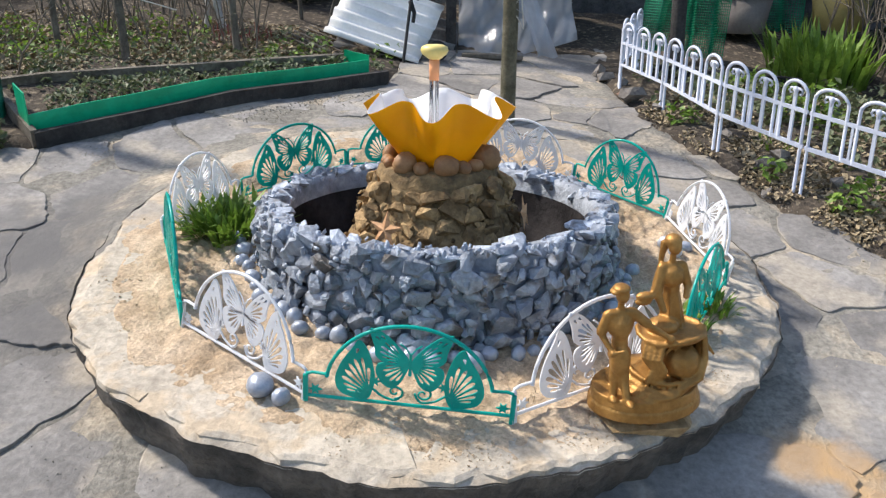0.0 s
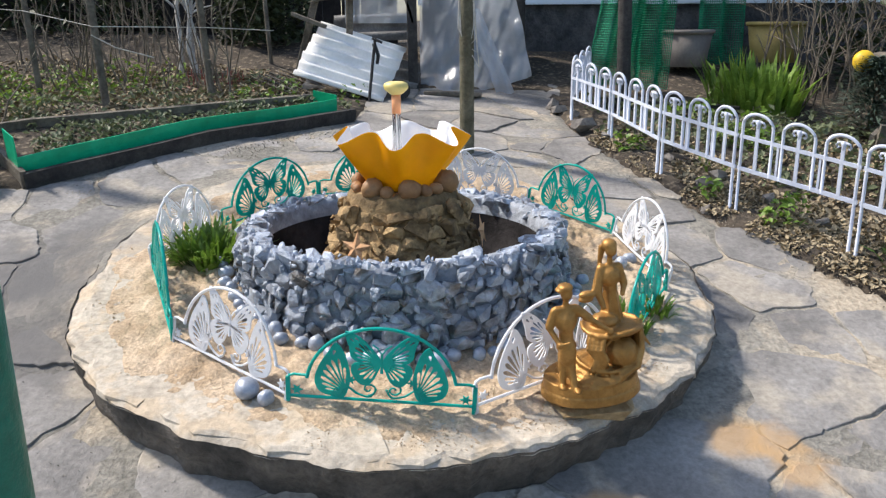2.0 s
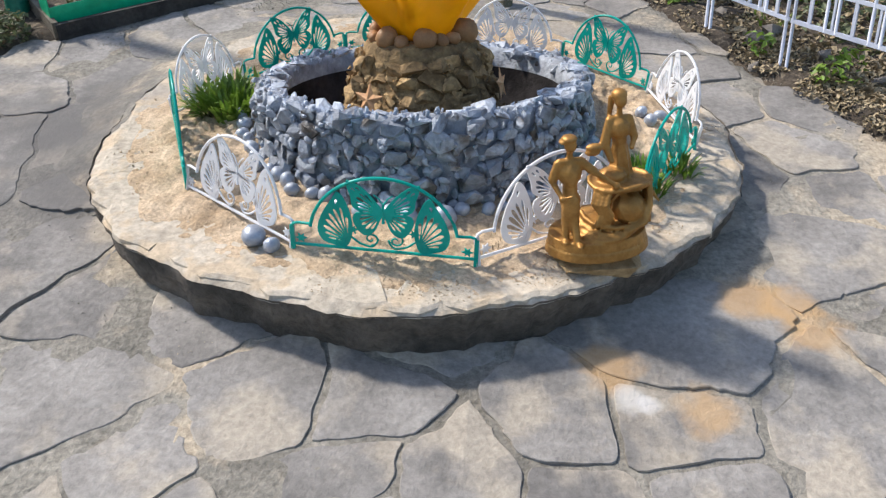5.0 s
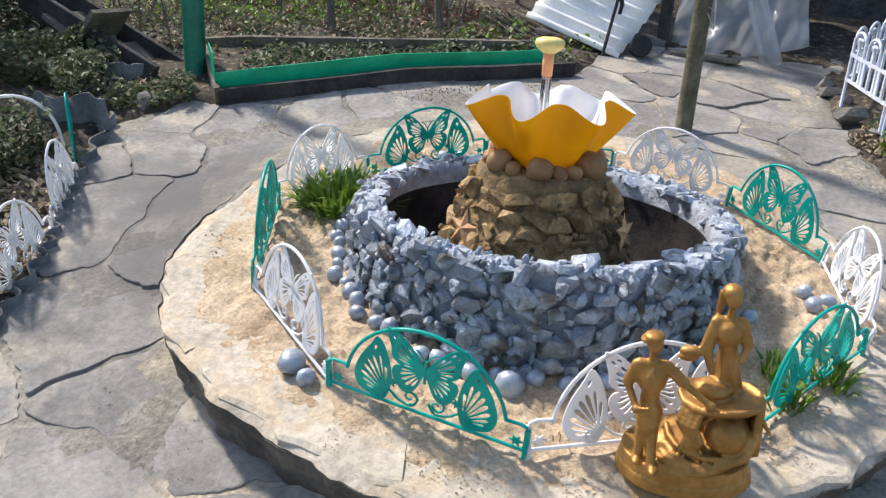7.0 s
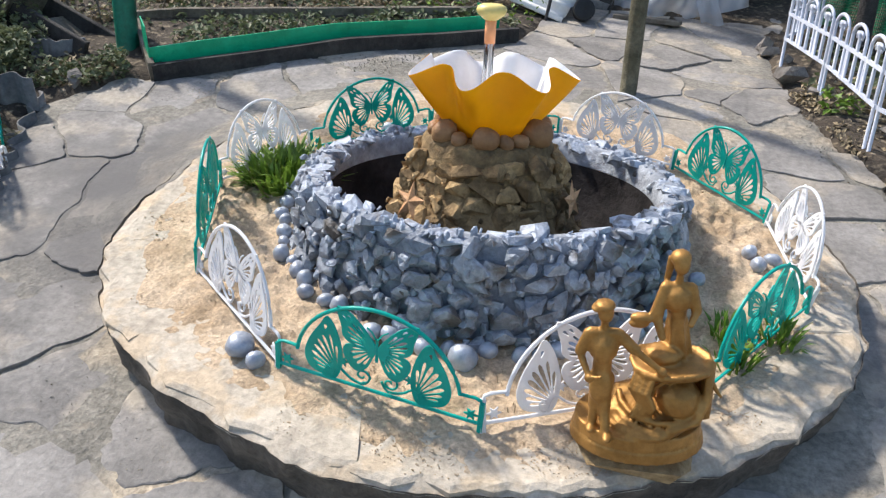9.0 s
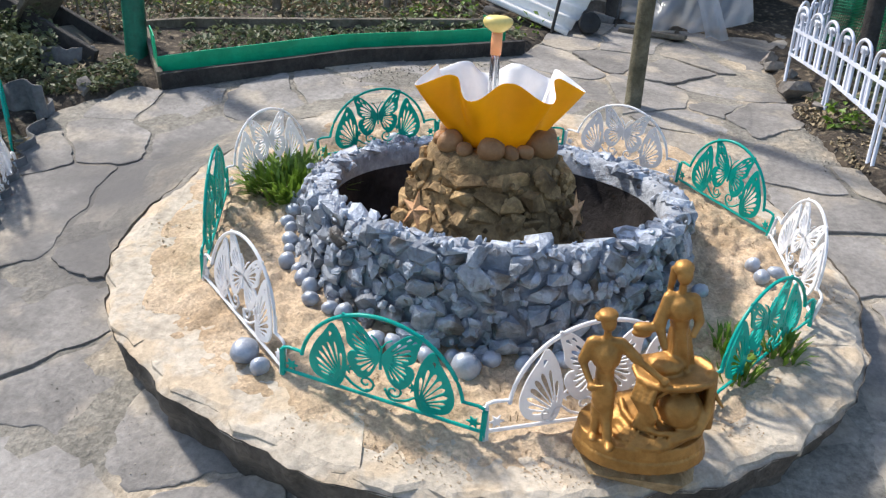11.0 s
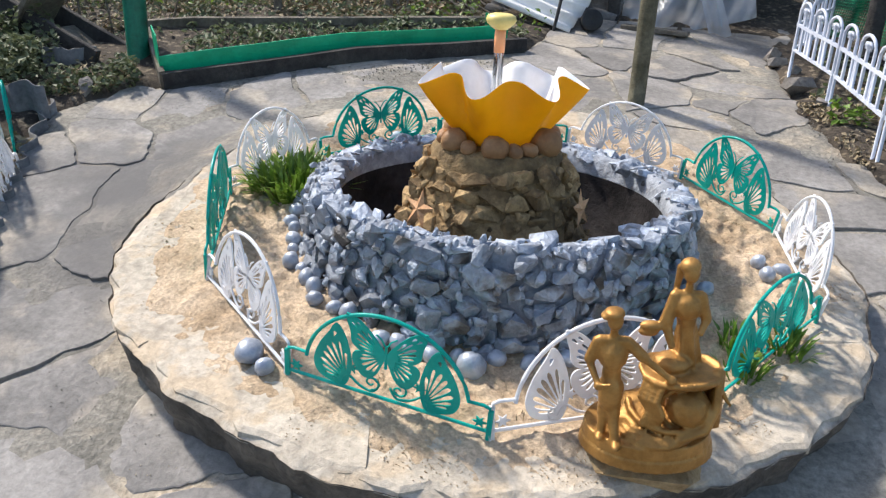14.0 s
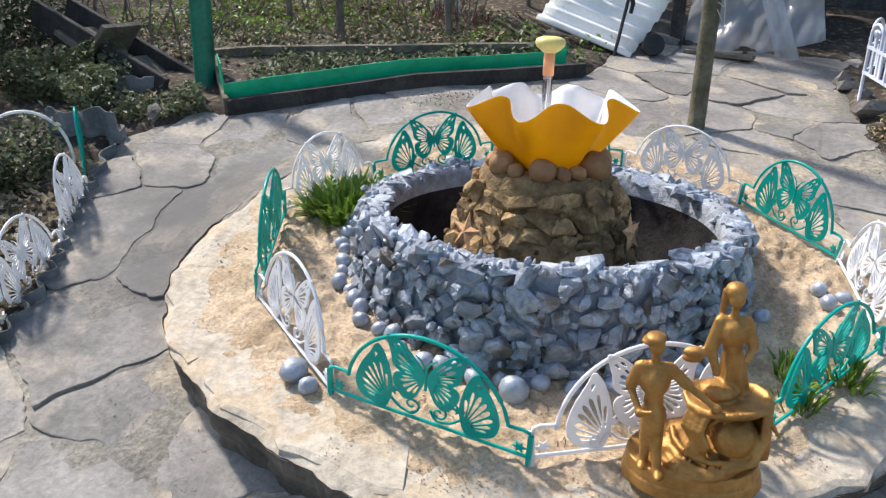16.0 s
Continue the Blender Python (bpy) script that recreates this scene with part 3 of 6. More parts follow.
def build_cone():
    p = thing("rockery_cone", "cone of brown rubble stones standing in the basin", "rockery")
    prof = [(0.42, -0.26), (0.385, -0.1), (0.34, 0.05), (0.27, 0.2), (0.208, 0.335), (0.2, 0.362), (0.17, 0.368), (0.0, 0.37)]
    done("core", Build().lathe(prof, 40, CONE, lambda a, r, z: (r * (1 + 0.06 * noise.noise(Vector((math.cos(a) * 3, math.sin(a) * 3, z * 9)))), z)), "tufa", p)
    rocks = [rock_mesh("rubble", "tufa", 80 + i) for i in range(10)]
    rnd = random.Random(9)
    collar = Build().lathe([(0.238, 0.28), (0.236, 0.29), (0.233, 0.3), (0.228, 0.322), (0.222, 0.345), (0.21, 0.358), (0.17, 0.366)], 90, CONE, lambda a, r, z: (r * (1 + 0.035 * noise.noise(Vector((math.cos(a) * 4, math.sin(a) * 4, z * 14))) + 0.02 * noise.noise(Vector((math.cos(a) * 13, math.sin(a) * 13, z * 40)))), z + 0.006 * noise.noise(Vector((math.cos(a) * 7, math.sin(a) * 7, z * 20)))))
    done("collar", collar, "collar", p, "dark rough cement collar under the cobbles", smooth=True)
    for row in range(7):
        z0 = -0.08 + 0.0605 * row
        r0 = 0.345 - 0.33 * max(0, z0 + 0.05) if z0 > -0.05 else 0.36
        n = int(2 * math.pi * r0 / 0.073)
        for i in range(n):
            a = 2 * math.pi * (i + 0.5 * (row % 2) + rnd.uniform(-0.25, 0.25)) / n
            s = rnd.uniform(0.07, 0.135)
            r = r0 + rnd.uniform(-0.015, 0.012)
            ob = done("rubble", rocks[rnd.randrange(10)], "tufa", p)
            ob.matrix_basis = Matrix.LocRotScale((CONE[0] + r * math.cos(a), CONE[1] + r * math.sin(a), z0 + rnd.uniform(-0.015, 0.015)), Euler((rnd.uniform(-0.6, 0.6), rnd.uniform(-0.6, 0.6), a + rnd.uniform(-0.5, 0.5))), (s * 0.75, s * rnd.uniform(0.9, 1.25), s * rnd.uniform(0.6, 0.95)))
    for deg, z, sz in ((-160, 0.3, 0.09), (-146, 0.27, 0.07), (-57, 0.29, 0.06), (-49, 0.315, 0.045), (-30, 0.3, 0.1), (-12, 0.28, 0.09), (20, 0.3, 0.08), (60, 0.3, 0.09), (100, 0.29, 0.09), (150, 0.3, 0.09), (180, 0.28, 0.1)):
        a = radians(deg)
        r = 0.235 - 0.25 * (z - 0.29)
        ob = done("rubble", rocks[rnd.randrange(10)], "tufa", p)
        ob.matrix_basis = Matrix.LocRotScale((CONE[0] + r * math.cos(a), CONE[1] + r * math.sin(a), z), Euler((rnd.uniform(-0.6, 0.6), rnd.uniform(-0.6, 0.6), a)), (sz * 0.5, sz, sz * 0.9))
    b = Build()
    cv, cf = [v.co.copy() for v in rocks[1].vertices], [tuple(q.vertices) for q in rocks[1].polygons]
    for _ in range(420):
        a, z = rnd.uniform(0, 2 * math.pi), rnd.uniform(-0.1, 0.3)
        r = 0.36 - 0.34 * max(0, z + 0.05) + rnd.uniform(-0.005, 0.03)
        m = Matrix.LocRotScale((CONE[0] + r * math.cos(a), CONE[1] + r * math.sin(a), z), Euler((rnd.uniform(0, 6), rnd.uniform(0, 6), rnd.uniform(0, 6))), Vector((1, 0.8, 0.7)) * rnd.uniform(0.018, 0.04))
        b.add([m @ v for v in cv], cf)
    tagged(done("grit", b, "tufa", p), kind="stuff")
    cob = [rock_mesh("cobble", "cobble", 120 + i, sharp=False, flat=0.85) for i in range(5)]
    for i, (deg, s) in enumerate([(-172, 0.05), (-158, 0.046), (-128, 0.085), (-107, 0.056), (-79, 0.086), (-59, 0.056), (-43, 0.06), (-18, 0.105), (8, 0.05), (30, 0.08), (58, 0.07), (85, 0.09), (112, 0.07), (138, 0.08), (165, 0.07)]):
        a = radians(deg)
        ob = tagged(done("cobble", cob[i % 5], "cobble"), "smooth ochre cobble wedged under the yellow bowl", "stone", "cobbles round the bowl")
        ob.matrix_basis = Matrix.LocRotScale((CONE[0] + 0.185 * math.cos(a), CONE[1] + 0.185 * math.sin(a), 0.357 + s * 0.36), Euler((i, i * 2, i * 3)), (s, s * 1.1, s))


build_cone()


def build_bowl():
    p = thing("fountain_bowl", "yellow bowl with a wavy rim and white inside, on cobbles", "bowl")

    def wave(a, r, z):
        t = max(0.0, (z - 0.385) / 0.22)
        a0 = 7 * (a - radians(-68))
        fold = 1 - 2 * ((1 - math.cos(a0)) / 2) ** 1.5          # one at the broad inward folds, less one at the narrow low lips
        w = t ** 1.3
        return r - 0.042 * w * fold - 0.02 * t * (1 - t) * fold, z + 0.029 * w * fold + 0.005 * w * math.sin(2 * a + 1)
    prof = [(0.05, 0.362), (0.115, 0.367), (0.138, 0.382), (0.16, 0.413), (0.183, 0.452), (0.205, 0.492), (0.225, 0.53), (0.241, 0.562), (0.252, 0.587)]
    done("outer_shell", Build().lathe(prof, 144, CONE, wave), "yellow", p, "glossy yellow outside", smooth=True)
    inn = [(0.251, 0.5875), (0.247, 0.587)] + [(r - 0.006, z + 0.004) for r, z in prof[-2::-1]] + [(0.0, 0.37)]
    done("inner_lining", Build().lathe(inn, 144, CONE, wave), "bowl_white", p, "glossy white inside", smooth=True)
    rnd = random.Random(3)
    cob = rock_mesh("pebble_in_bowl", "cobble", 140, sharp=False)
    for i in range(9):
        a, r = i * 2.4, 0.03 + 0.012 * i
        ob = tagged(done("pebble", cob, "cobble"), "brown pebble lying in the yellow bowl", "stone", "pebbles in the bowl")
        s = rnd.uniform(0.045, 0.065)
        ob.matrix_basis = Matrix.LocRotScale((CONE[0] + r * math.cos(a), CONE[1] + r * math.sin(a), 0.406 if i > 4 else 0.442), Euler((i, i, i)), (s, s, s * 0.8))
    q = thing("nozzle", "cream yellow cap on an orange tube over the bowl", "fountain nozzle")
    nx, ny = CONE[0] - 0.015, CONE[1] - 0.01
    done("cap", Build().lathe([(0.0, 0.79), (0.03, 0.789), (0.046, 0.782), (0.05, 0.77), (0.045, 0.757), (0.03, 0.745), (0.02, 0.738), (0.0, 0.738)], 32, (nx, ny)), "cap", q, smooth=True)
    done("tube", Build().lathe([(0.0, 0.742), (0.0185, 0.742), (0.018, 0.665), (0.013, 0.664), (0.012, 0.7), (0.0, 0.7)], 24, (nx, ny)), "orange", q, "orange plastic tube", smooth=True)
    done("supply_pipe", Build().tube([(nx + 0.004, ny + 0.004, 0.35), (nx + 0.004, ny + 0.004, 0.74)], 0.005, sides=10), "bowl_white", q, smooth=True)
    w = thing("water_jet", "thin streams of clear water falling into the bowl", "water")
    for i in range(6):
        a = i * 1.05
        b = Build().tube([(nx + 0.013 * math.cos(a), ny + 0.013 * math.sin(a), 0.668), (nx + 0.014 * math.cos(a + 0.2), ny + 0.014 * math.sin(a + 0.2), 0.55), (nx + 0.022 * math.cos(a + 0.3), ny + 0.022 * math.sin(a + 0.3), 0.4)], 0.003, 0.0045, 8)
        done("stream", b, "water", w, smooth=True)


build_bowl()


def build_starfish(x, y, z, facing, tilt, size):
    b = Build()
    vs = [(0, 0, 0.16), (0, 0, -0.05)]
    for i in range(10):
        a = math.pi * i / 5 + 0.3
        r = 1.0 if i % 2 == 0 else 0.4
        vs.append((r * math.cos(a), r * math.sin(a), 0.0 if i % 2 else 0.04))
    faces = [(0, 2 + i, 2 + (i + 1) % 10) for i in range(10)] + [(1, 2 + (i + 1) % 10, 2 + i) for i in range(10)]
    b.add(vs, faces)
    ob = tagged(done("starfish", b, "star"), "dry tan starfish leaning on the rubble cone", "starfish", "starfish")
    ob.matrix_basis = pose(x, y, z, 90 - tilt, 0, facing) @ Matrix.Scale(size, 4)


build_starfish(-0.19, -0.41, 0.19, -30, 14, 0.07)
build_starfish(0.3, -0.2, 0.2, 75, 10, 0.07)


def build_pebbles():
    rnd = random.Random(21)
    me = [rock_mesh("silver_pebble", "pebble", 160 + i, sharp=False, flat=0.9) for i in range(5)]
    spots = [(-0.515, -0.94, 0.085), (-0.447, -0.975, 0.06)]
    for i in range(34):
        a = radians(-172 + i * 4.9 + rnd.uniform(-1.2, 1.2))
        r = 0.745 + rnd.uniform(-0.01, 0.03)
        spots.append((BASIN[0] + r * math.cos(a), BASIN[1] + r * math.sin(a), rnd.uniform(0.042, 0.066)))
    spots += [(0.113, -0.79, 0.085), (0.93, 0.02, 0.06), (0.98, 0.07, 0.06), (0.9, 0.09, 0.055), (-0.62, 0.55, 0.06), (-0.56, 0.6, 0.06), (-0.67, 0.47, 0.06)]
    for i, (x, y, s) in enumerate(spots):
        ob = tagged(done("painted_pebble", me[i % 5], "pebble"), "round silver-painted pebble on the sand by the basin", "stone", "silver pebbles")
        ob.matrix_basis = Matrix.LocRotScale(S(x, y, s * 0.36 + sand_lift(x, y) * 0.6), Euler((i, 2 * i, i * 0.7)), (s, s * 1.12, s))


build_pebbles()


# ---- butterfly fence ----
def smooth_loop(points, steps=5, closed=True):
    """A rounded line through the points (Catmull-Rom)."""
    n, out = len(points), []
    for i in range(n if closed else n - 1):
        p = [Vector((*points[k % n if closed else max(0, min(n - 1, k))], 0)) for k in (i - 1, i, i + 1, i + 2)]
        for s in range(steps):
            t = s / steps
            out.append(0.5 * ((2 * p[1]) + (p[2] - p[0]) * t + (2 * p[0] - 5 * p[1] + 4 * p[2] - p[3]) * t * t + (3 * p[1] - p[0] - 3 * p[2] + p[3]) * t ** 3))
    if not closed:
        out.append(Vector((*points[-1], 0)))
    return [(v.x, v.y) for v in out]


def drop(x0, y0, x1, y1, w):
    """A teardrop hole from a point to a round end."""
    d = Vector((x1 - x0, y1 - y0, 0))
    s = Vector((-d.y, d.x, 0)).normalized() * w * 1.3
    a, e = Vector((x0, y0, 0)), Vector((x1, y1, 0))
    pts = [a, a + d * 0.45 + s * 0.7, a + d * 0.85 + s, e, a + d * 0.85 - s, a + d * 0.45 - s * 0.7]
    return smooth_loop([(p.x, p.y) for p in pts], 3)


def cut_sheet(name, loops, thick):
    """A flat sheet with the outline loops[0] and the other loops cut out, upright in x and z."""
    cu = bpy.data.curves.new(name, "CURVE")
    cu.dimensions, cu.fill_mode, cu.extrude = "2D", "BOTH", thick / 2
    for loop in loops:
        sp = cu.splines.new("POLY")
        sp.points.add(len(loop) - 1)
        for p, (x, y) in zip(sp.points, loop):
            p.co = (x, y, 0, 1)
        sp.use_cyclic_u = True
    ob = bpy.data.objects.new(name, cu)
    me = bpy.data.meshes.new_from_object(ob)
    bpy.data.objects.remove(ob)
    bpy.data.curves.remove(cu)
    me.transform(Matrix.Rotation(radians(90), 4, "X"))
    me.name = name
    me.materials.clear()
    return me


def wing_sheet(name, outline, holes, place, thick=0.005):
    loops = [smooth_loop(outline, 5)] + [drop(*h) for h in holes]
    me = cut_sheet(name, [[place(x, y) for x, y in loop] for loop in loops], thick)
    return me


UPPER = [(0.0, 0.02), (0.25, 0.42), (0.62, 0.82), (1.0, 1.0), (1.04, 0.86), (0.93, 0.45), (0.86, 0.1), (0.5, -0.12), (0.12, -0.08)]
UPPER_HOLES = [(0.25, 0.235, 0.5, 0.56, 0.025), (0.293, 0.208, 0.66, 0.6, 0.022), (0.26, 0.107, 0.76, 0.46, 0.04), (0.291, 0.064, 0.78, 0.29, 0.034), (0.278, 0.014, 0.72, 0.12, 0.032), (0.25, -0.04, 0.58, -0.03, 0.026), (0.62, 0.66, 0.76, 0.8, 0.028), (0.76, 0.62, 0.9, 0.76, 0.028)]
LOWER = [(0.0, 0.0), (0.4, -0.06), (0.78, -0.1), (0.88, -0.36), (0.72, -0.72), (0.5, -0.88), (0.26, -0.74), (0.1, -0.4)]
LOWER_HOLES = [(0.22, -0.11, 0.64, -0.19, 0.028), (0.21, -0.15, 0.68, -0.34, 0.036), (0.2, -0.2, 0.62, -0.52, 0.036), (0.187, -0.26, 0.5, -0.66, 0.032), (0.15, -0.32, 0.33, -0.64, 0.028)]
SIDE = [(0.0, 0.0), (-0.35, 0.02), (-0.62, 0.16), (-0.72, 0.5), (-0.6, 0.95), (-0.36, 1.38), (-0.22, 1.62), (-0.05, 1.45), (0.1, 1.0), (0.15, 0.5)]
SIDE_HOLES = [(-0.121, 0.164, -0.46, 0.22, 0.029), (-0.126, 0.211, -0.54, 0.38, 0.036), (-0.1, 0.257, -0.57, 0.58, 0.043), (-0.079, 0.31, -0.5, 0.78, 0.043), (-0.065, 0.355, -0.42, 0.96, 0.038), (-0.042, 0.417, -0.3, 1.1, 0.034), (-0.026, 0.506, -0.14, 1.16, 0.027), (0.027, 0.379, 0.01, 0.9, 0.029), (-0.26, 1.24, -0.23, 1.4, 0.03)]


def spiral(cx, cy, r, turns, start, hand):
    return [(cx + r * (1 - 0.8 * t / 18) * math.cos(start + hand * turns * 6.28 * t / 18), cy + r * (1 - 0.8 * t / 18) * math.sin(start + hand * turns * 6.28 * t / 18)) for t in range(19)]


def build_panel(material, label):
    """One section of the low butterfly fence, 0.6 m long, its left foot at the origin."""
    p = thing("butterfly_fence_panel", label, "garden fence", "butterfly fence panels")
    up = lambda pts: [(x, 0, z) for x, z in pts]
    arch = [(0.3 - 0.238 * math.cos(radians(a)), 0.062 + 0.238 * math.sin(radians(a))) for a in range(8, 173, 6)]
    done("arch", Build().tube(up(arch), 0.006, sides=6), material, p, smooth=True)
    done("rail", Build().tube(up([(0.0, 0.022), (0.6, 0.022)]), 0.0055, sides=6), material, p)
    for x, h in ((0.004, 1), (0.596, -1)):
        done("leg", Build().box(x - 0.007, -0.005, -0.035, x + 0.007, 0.005, 0.095), material, p)
        hook = [(x, 0.09), (x + 0.004 * h, 0.102), (x + 0.02 * h, 0.107), (x + 0.062 * h, 0.105)]
        done("hook", Build().tube(up(hook), 0.005, sides=6), material, p, smooth=True)
        star = [((0.02 if i % 2 == 0 else 0.009) * math.cos(i * 0.524) + x + 0.028 * h, (0.02 if i % 2 == 0 else 0.009) * math.sin(i * 0.524) + 0.047) for i in range(12)]
        done("star", cut_sheet("star", [star], 0.005), material, p).data.materials.append(M[material])
    cx, cz, k = 0.3, 0.175, 0.108
    for h in (1, -1):
        for nm, o, hs in (("upper_wing", UPPER, UPPER_HOLES), ("lower_wing", LOWER, LOWER_HOLES)):
            done(nm, wing_sheet(nm, o, hs, lambda x, y: (cx + h * (x * k + 0.002), cz + y * k)), material, p).data.materials.append(M[material])
        done("side_wing", wing_sheet("side_wing", SIDE, SIDE_HOLES, lambda x, y: (0.3 + h * (-0.118 + x * 0.13), 0.03 + y * 0.128)), material, p).data.materials.append(M[material])
        done("antenna", Build().tube(up([(0.3 + h * 0.003, 0.205), (0.3 + h * 0.014, 0.225), (0.3 + h * 0.03, 0.238)]), 0.0025, sides=5), material, p)
        sc = spiral(0.3 + h * 0.04, 0.066, 0.026, 1.2, 1.57 + 1.57 * (1 - h), -h)
        done("scroll", Build().tube(up(sc), 0.004, 0.003, 5), material, p, smooth=True)
        sc = spiral(0.3 + h * 0.135, 0.05, 0.02, 1.1, 1.57 - 1.57 * (1 - h), h)
        done("scroll", Build().tube(up(sc), 0.0035, 0.0025, 5), material, p, smooth=True)
        vine = smooth_loop([(0.3 + h * 0.016, 0.066), (0.3 + h * 0.035, 0.036), (0.3 + h * 0.075, 0.045), (0.3 + h * 0.11, 0.07), (0.3 + h * 0.128, 0.036)], 4, False)
        done("vine", Build().tube(up(vine), 0.004, 0.004, 5), material, p, smooth=True)
        fl = [((0.019 if i % 2 == 0 else 0.008) * math.cos(i * 0.524) + 0.3 + h * 0.098, (0.019 if i % 2 == 0 else 0.008) * math.sin(i * 0.524) + 0.098) for i in range(12)]
        done("flower", cut_sheet("flower", [fl], 0.005), material, p).data.materials.append(M[material])
    done("butterfly_body", Build().tube(up([(0.3, 0.13), (0.3, 0.16), (0.3, 0.19), (0.3, 0.207)]), 0.005, 0.004, 6), material, p, smooth=True)
    return p


PANEL_GREEN = build_panel("teal", "low teal green plastic fence panel with butterflies, stuck in sand")
PANEL_WHITE = build_panel("white", "low white plastic fence panel with butterflies, stuck in sand")
FEET = [(-0.379, -0.972), (0.231, -1.014), (0.782, -0.684), (1.085, -0.165), (0.957, 0.33), (0.592, 0.655), (0.09, 0.79), (-0.46, 0.66), (-0.857, 0.27), (-1.062, -0.108), (-0.835, -0.652)]
TALL = [0.94, 1.04, 0.9, 0.95, 0.93, 0.87, 0.87, 0.9, 0.93, 1.05, 0.97]
KINDS = "gwgwgwggwgw"
used = {"g": False, "w": False}


def stand_panel(kind, a, b, lean=0.0, up=0.012, tall=1.0):
    """Stand a panel between two feet on the slope."""
    src = PANEL_GREEN if kind == "g" else PANEL_WHITE
    (ax, ay), (bx, by) = a, b
    za, zb = up, up
    if math.hypot(ax, ay) > 1.3:
        za, zb = ground_height(ax, ay) + up, ground_height(bx, by) + up
    pa, pb = S(ax, ay, za), S(bx, by, zb)
    xd = (pb - pa).normalized()
    upv = (SLOPE.to_3x3() @ Vector((0, 0, 1)) * 0.55 + Vector((0, 0, 0.45)))
    zd = (upv - xd * upv.dot(xd)).normalized()
    yd = zd.cross(xd)
    k = (pb - pa).length / 0.6
    m = Matrix(((xd.x, yd.x, zd.x, pa.x), (xd.y, yd.y, zd.y, pa.y), (xd.z, yd.z, zd.z, pa.z), (0, 0, 0, 1))) @ pose(0, 0, 0, lean, 0, 0)
    if used[kind]:
        ob = copy_thing(src, m)
    else:
        used[kind], ob = True, src
        ob.matrix_basis = m
    ob.scale = (k, 1, tall)
    return ob


LEANS = [0, -6, -4, 6, 0, 0, 0, 0, 3, -3, -7]
for i, kind in enumerate(KINDS):
    stand_panel(kind, FEET[i], FEET[(i + 1) % 11], LEANS[i], 0.012, TALL[i])


# ---- statue ----
def build_statue(base):
    bm = bmesh.new()

    def blob(x, y, z, rx, ry=None, rz=None, turn=(0, 0, 0)):
        bmesh.ops.create_icosphere(bm, subdivisions=2, radius=1, matrix=Matrix.LocRotScale((x, y, z), Euler([radians(v) for v in turn]), (rx, ry or rx, rz or rx)))

    def limb(a, b, r0, r1):
        a, b = Vector(a), Vector(b)
        n = max(3, int((b - a).length / 0.008))
        for i in range(n + 1):
            p = a.lerp(b, i / n)
            r = r0 + (r1 - r0) * i / n
            bmesh.ops.create_icosphere(bm, subdivisions=1, radius=r, matrix=Matrix.Translation(p))

    def disc(z0, z1, rx, ry, x=0.0, y=0.0):
        bmesh.ops.create_cone(bm, cap_ends=True, segments=40, radius1=1, radius2=0.97, depth=1, matrix=Matrix.LocRotScale((x, y, (z0 + z1) / 2), None, (rx, ry, z1 - z0)))

    disc(0.0, 0.028, 0.158, 0.118)
    disc(0.024, 0.04, 0.148, 0.11)
    disc(0.036, 0.062, 0.15, 0.112)
    def arc(points, r0, r1):
        for k in range(len(points) - 1):
            limb(points[k], points[k + 1], r0 + (r1 - r0) * k / len(points), r0 + (r1 - r0) * (k + 1) / len(points))

    # mound of drapery, and a plate over a globe that sits in a hollow
    blob(0.02, 0.02, 0.075, 0.125, 0.092, 0.04)
    blob(0.075, 0.04, 0.14, 0.075, 0.055, 0.1)
    limb((0.148, 0.0, 0.08), (0.152, 0.0, 0.215), 0.022, 0.016)
    limb((0.15, -0.02, 0.19), (0.178, -0.03, 0.15), 0.01, 0.005)
    arc([(0.148, -0.03, 0.2), (0.146, -0.05, 0.15), (0.125, -0.075, 0.105), (0.07, -0.09, 0.085)], 0.012, 0.012)
    disc(0.205, 0.219, 0.092, 0.078, 0.068, 0.005)
    arc([(0.068 + 0.09 * math.cos(a * 0.4), 0.005 + 0.076 * math.sin(a * 0.4), 0.214 + 0.006 * math.sin(a * 1.1)) for a in range(17)], 0.0085, 0.0085)
    blob(0.085, -0.036, 0.143, 0.052)
    arc([(0.085 + 0.064 * math.cos(radians(a)), -0.05, 0.143 + 0.06 * math.sin(radians(a))) for a in range(100, 350, 25)], 0.008, 0.008)
    for k in range(4):                        # folds hanging at the globe's side
        arc([(-0.01 + 0.012 * k, -0.035 - 0.008 * k, 0.205), (-0.022 + 0.012 * k, -0.05 - 0.008 * k, 0.17), (-0.002 + 0.01 * k, -0.062 - 0.006 * k, 0.14), (-0.016 + 0.012 * k, -0.07, 0.105)], 0.009, 0.008)
    for k, (z, drop_, r) in enumerate(((0.118, 0.03, 0.01), (0.1, 0.03, 0.01), (0.083, 0.02, 0.01), (0.07, 0.012, 0.008))):
        arc([(0.055 - 0.1 * math.cos(a * 0.35) - 0.01 * k, 0.005 - (0.088 + 0.008 * k) * math.sin(a * 0.35), z - drop_ * math.sin(a * 0.35) + 0.022 * (a / 9)) for a in range(10)], r, r * 0.7)
    # front figure: boots, breeches, long apron, rolled sleeves, cap
    limb((-0.105, -0.06, 0.066), (-0.101, -0.052, 0.12), 0.013, 0.015)
    limb((-0.074, -0.085, 0.063), (-0.079, -0.062, 0.12), 0.013, 0.015)
    limb((-0.101, -0.052, 0.12), (-0.098, -0.048, 0.175), 0.018, 0.02)
    limb((-0.079, -0.062, 0.12), (-0.08, -0.052, 0.175), 0.018, 0.02)
    blob(-0.108, -0.072, 0.063, 0.012, 0.02, 0.009)
    blob(-0.07, -0.1, 0.06, 0.012, 0.022, 0.009)
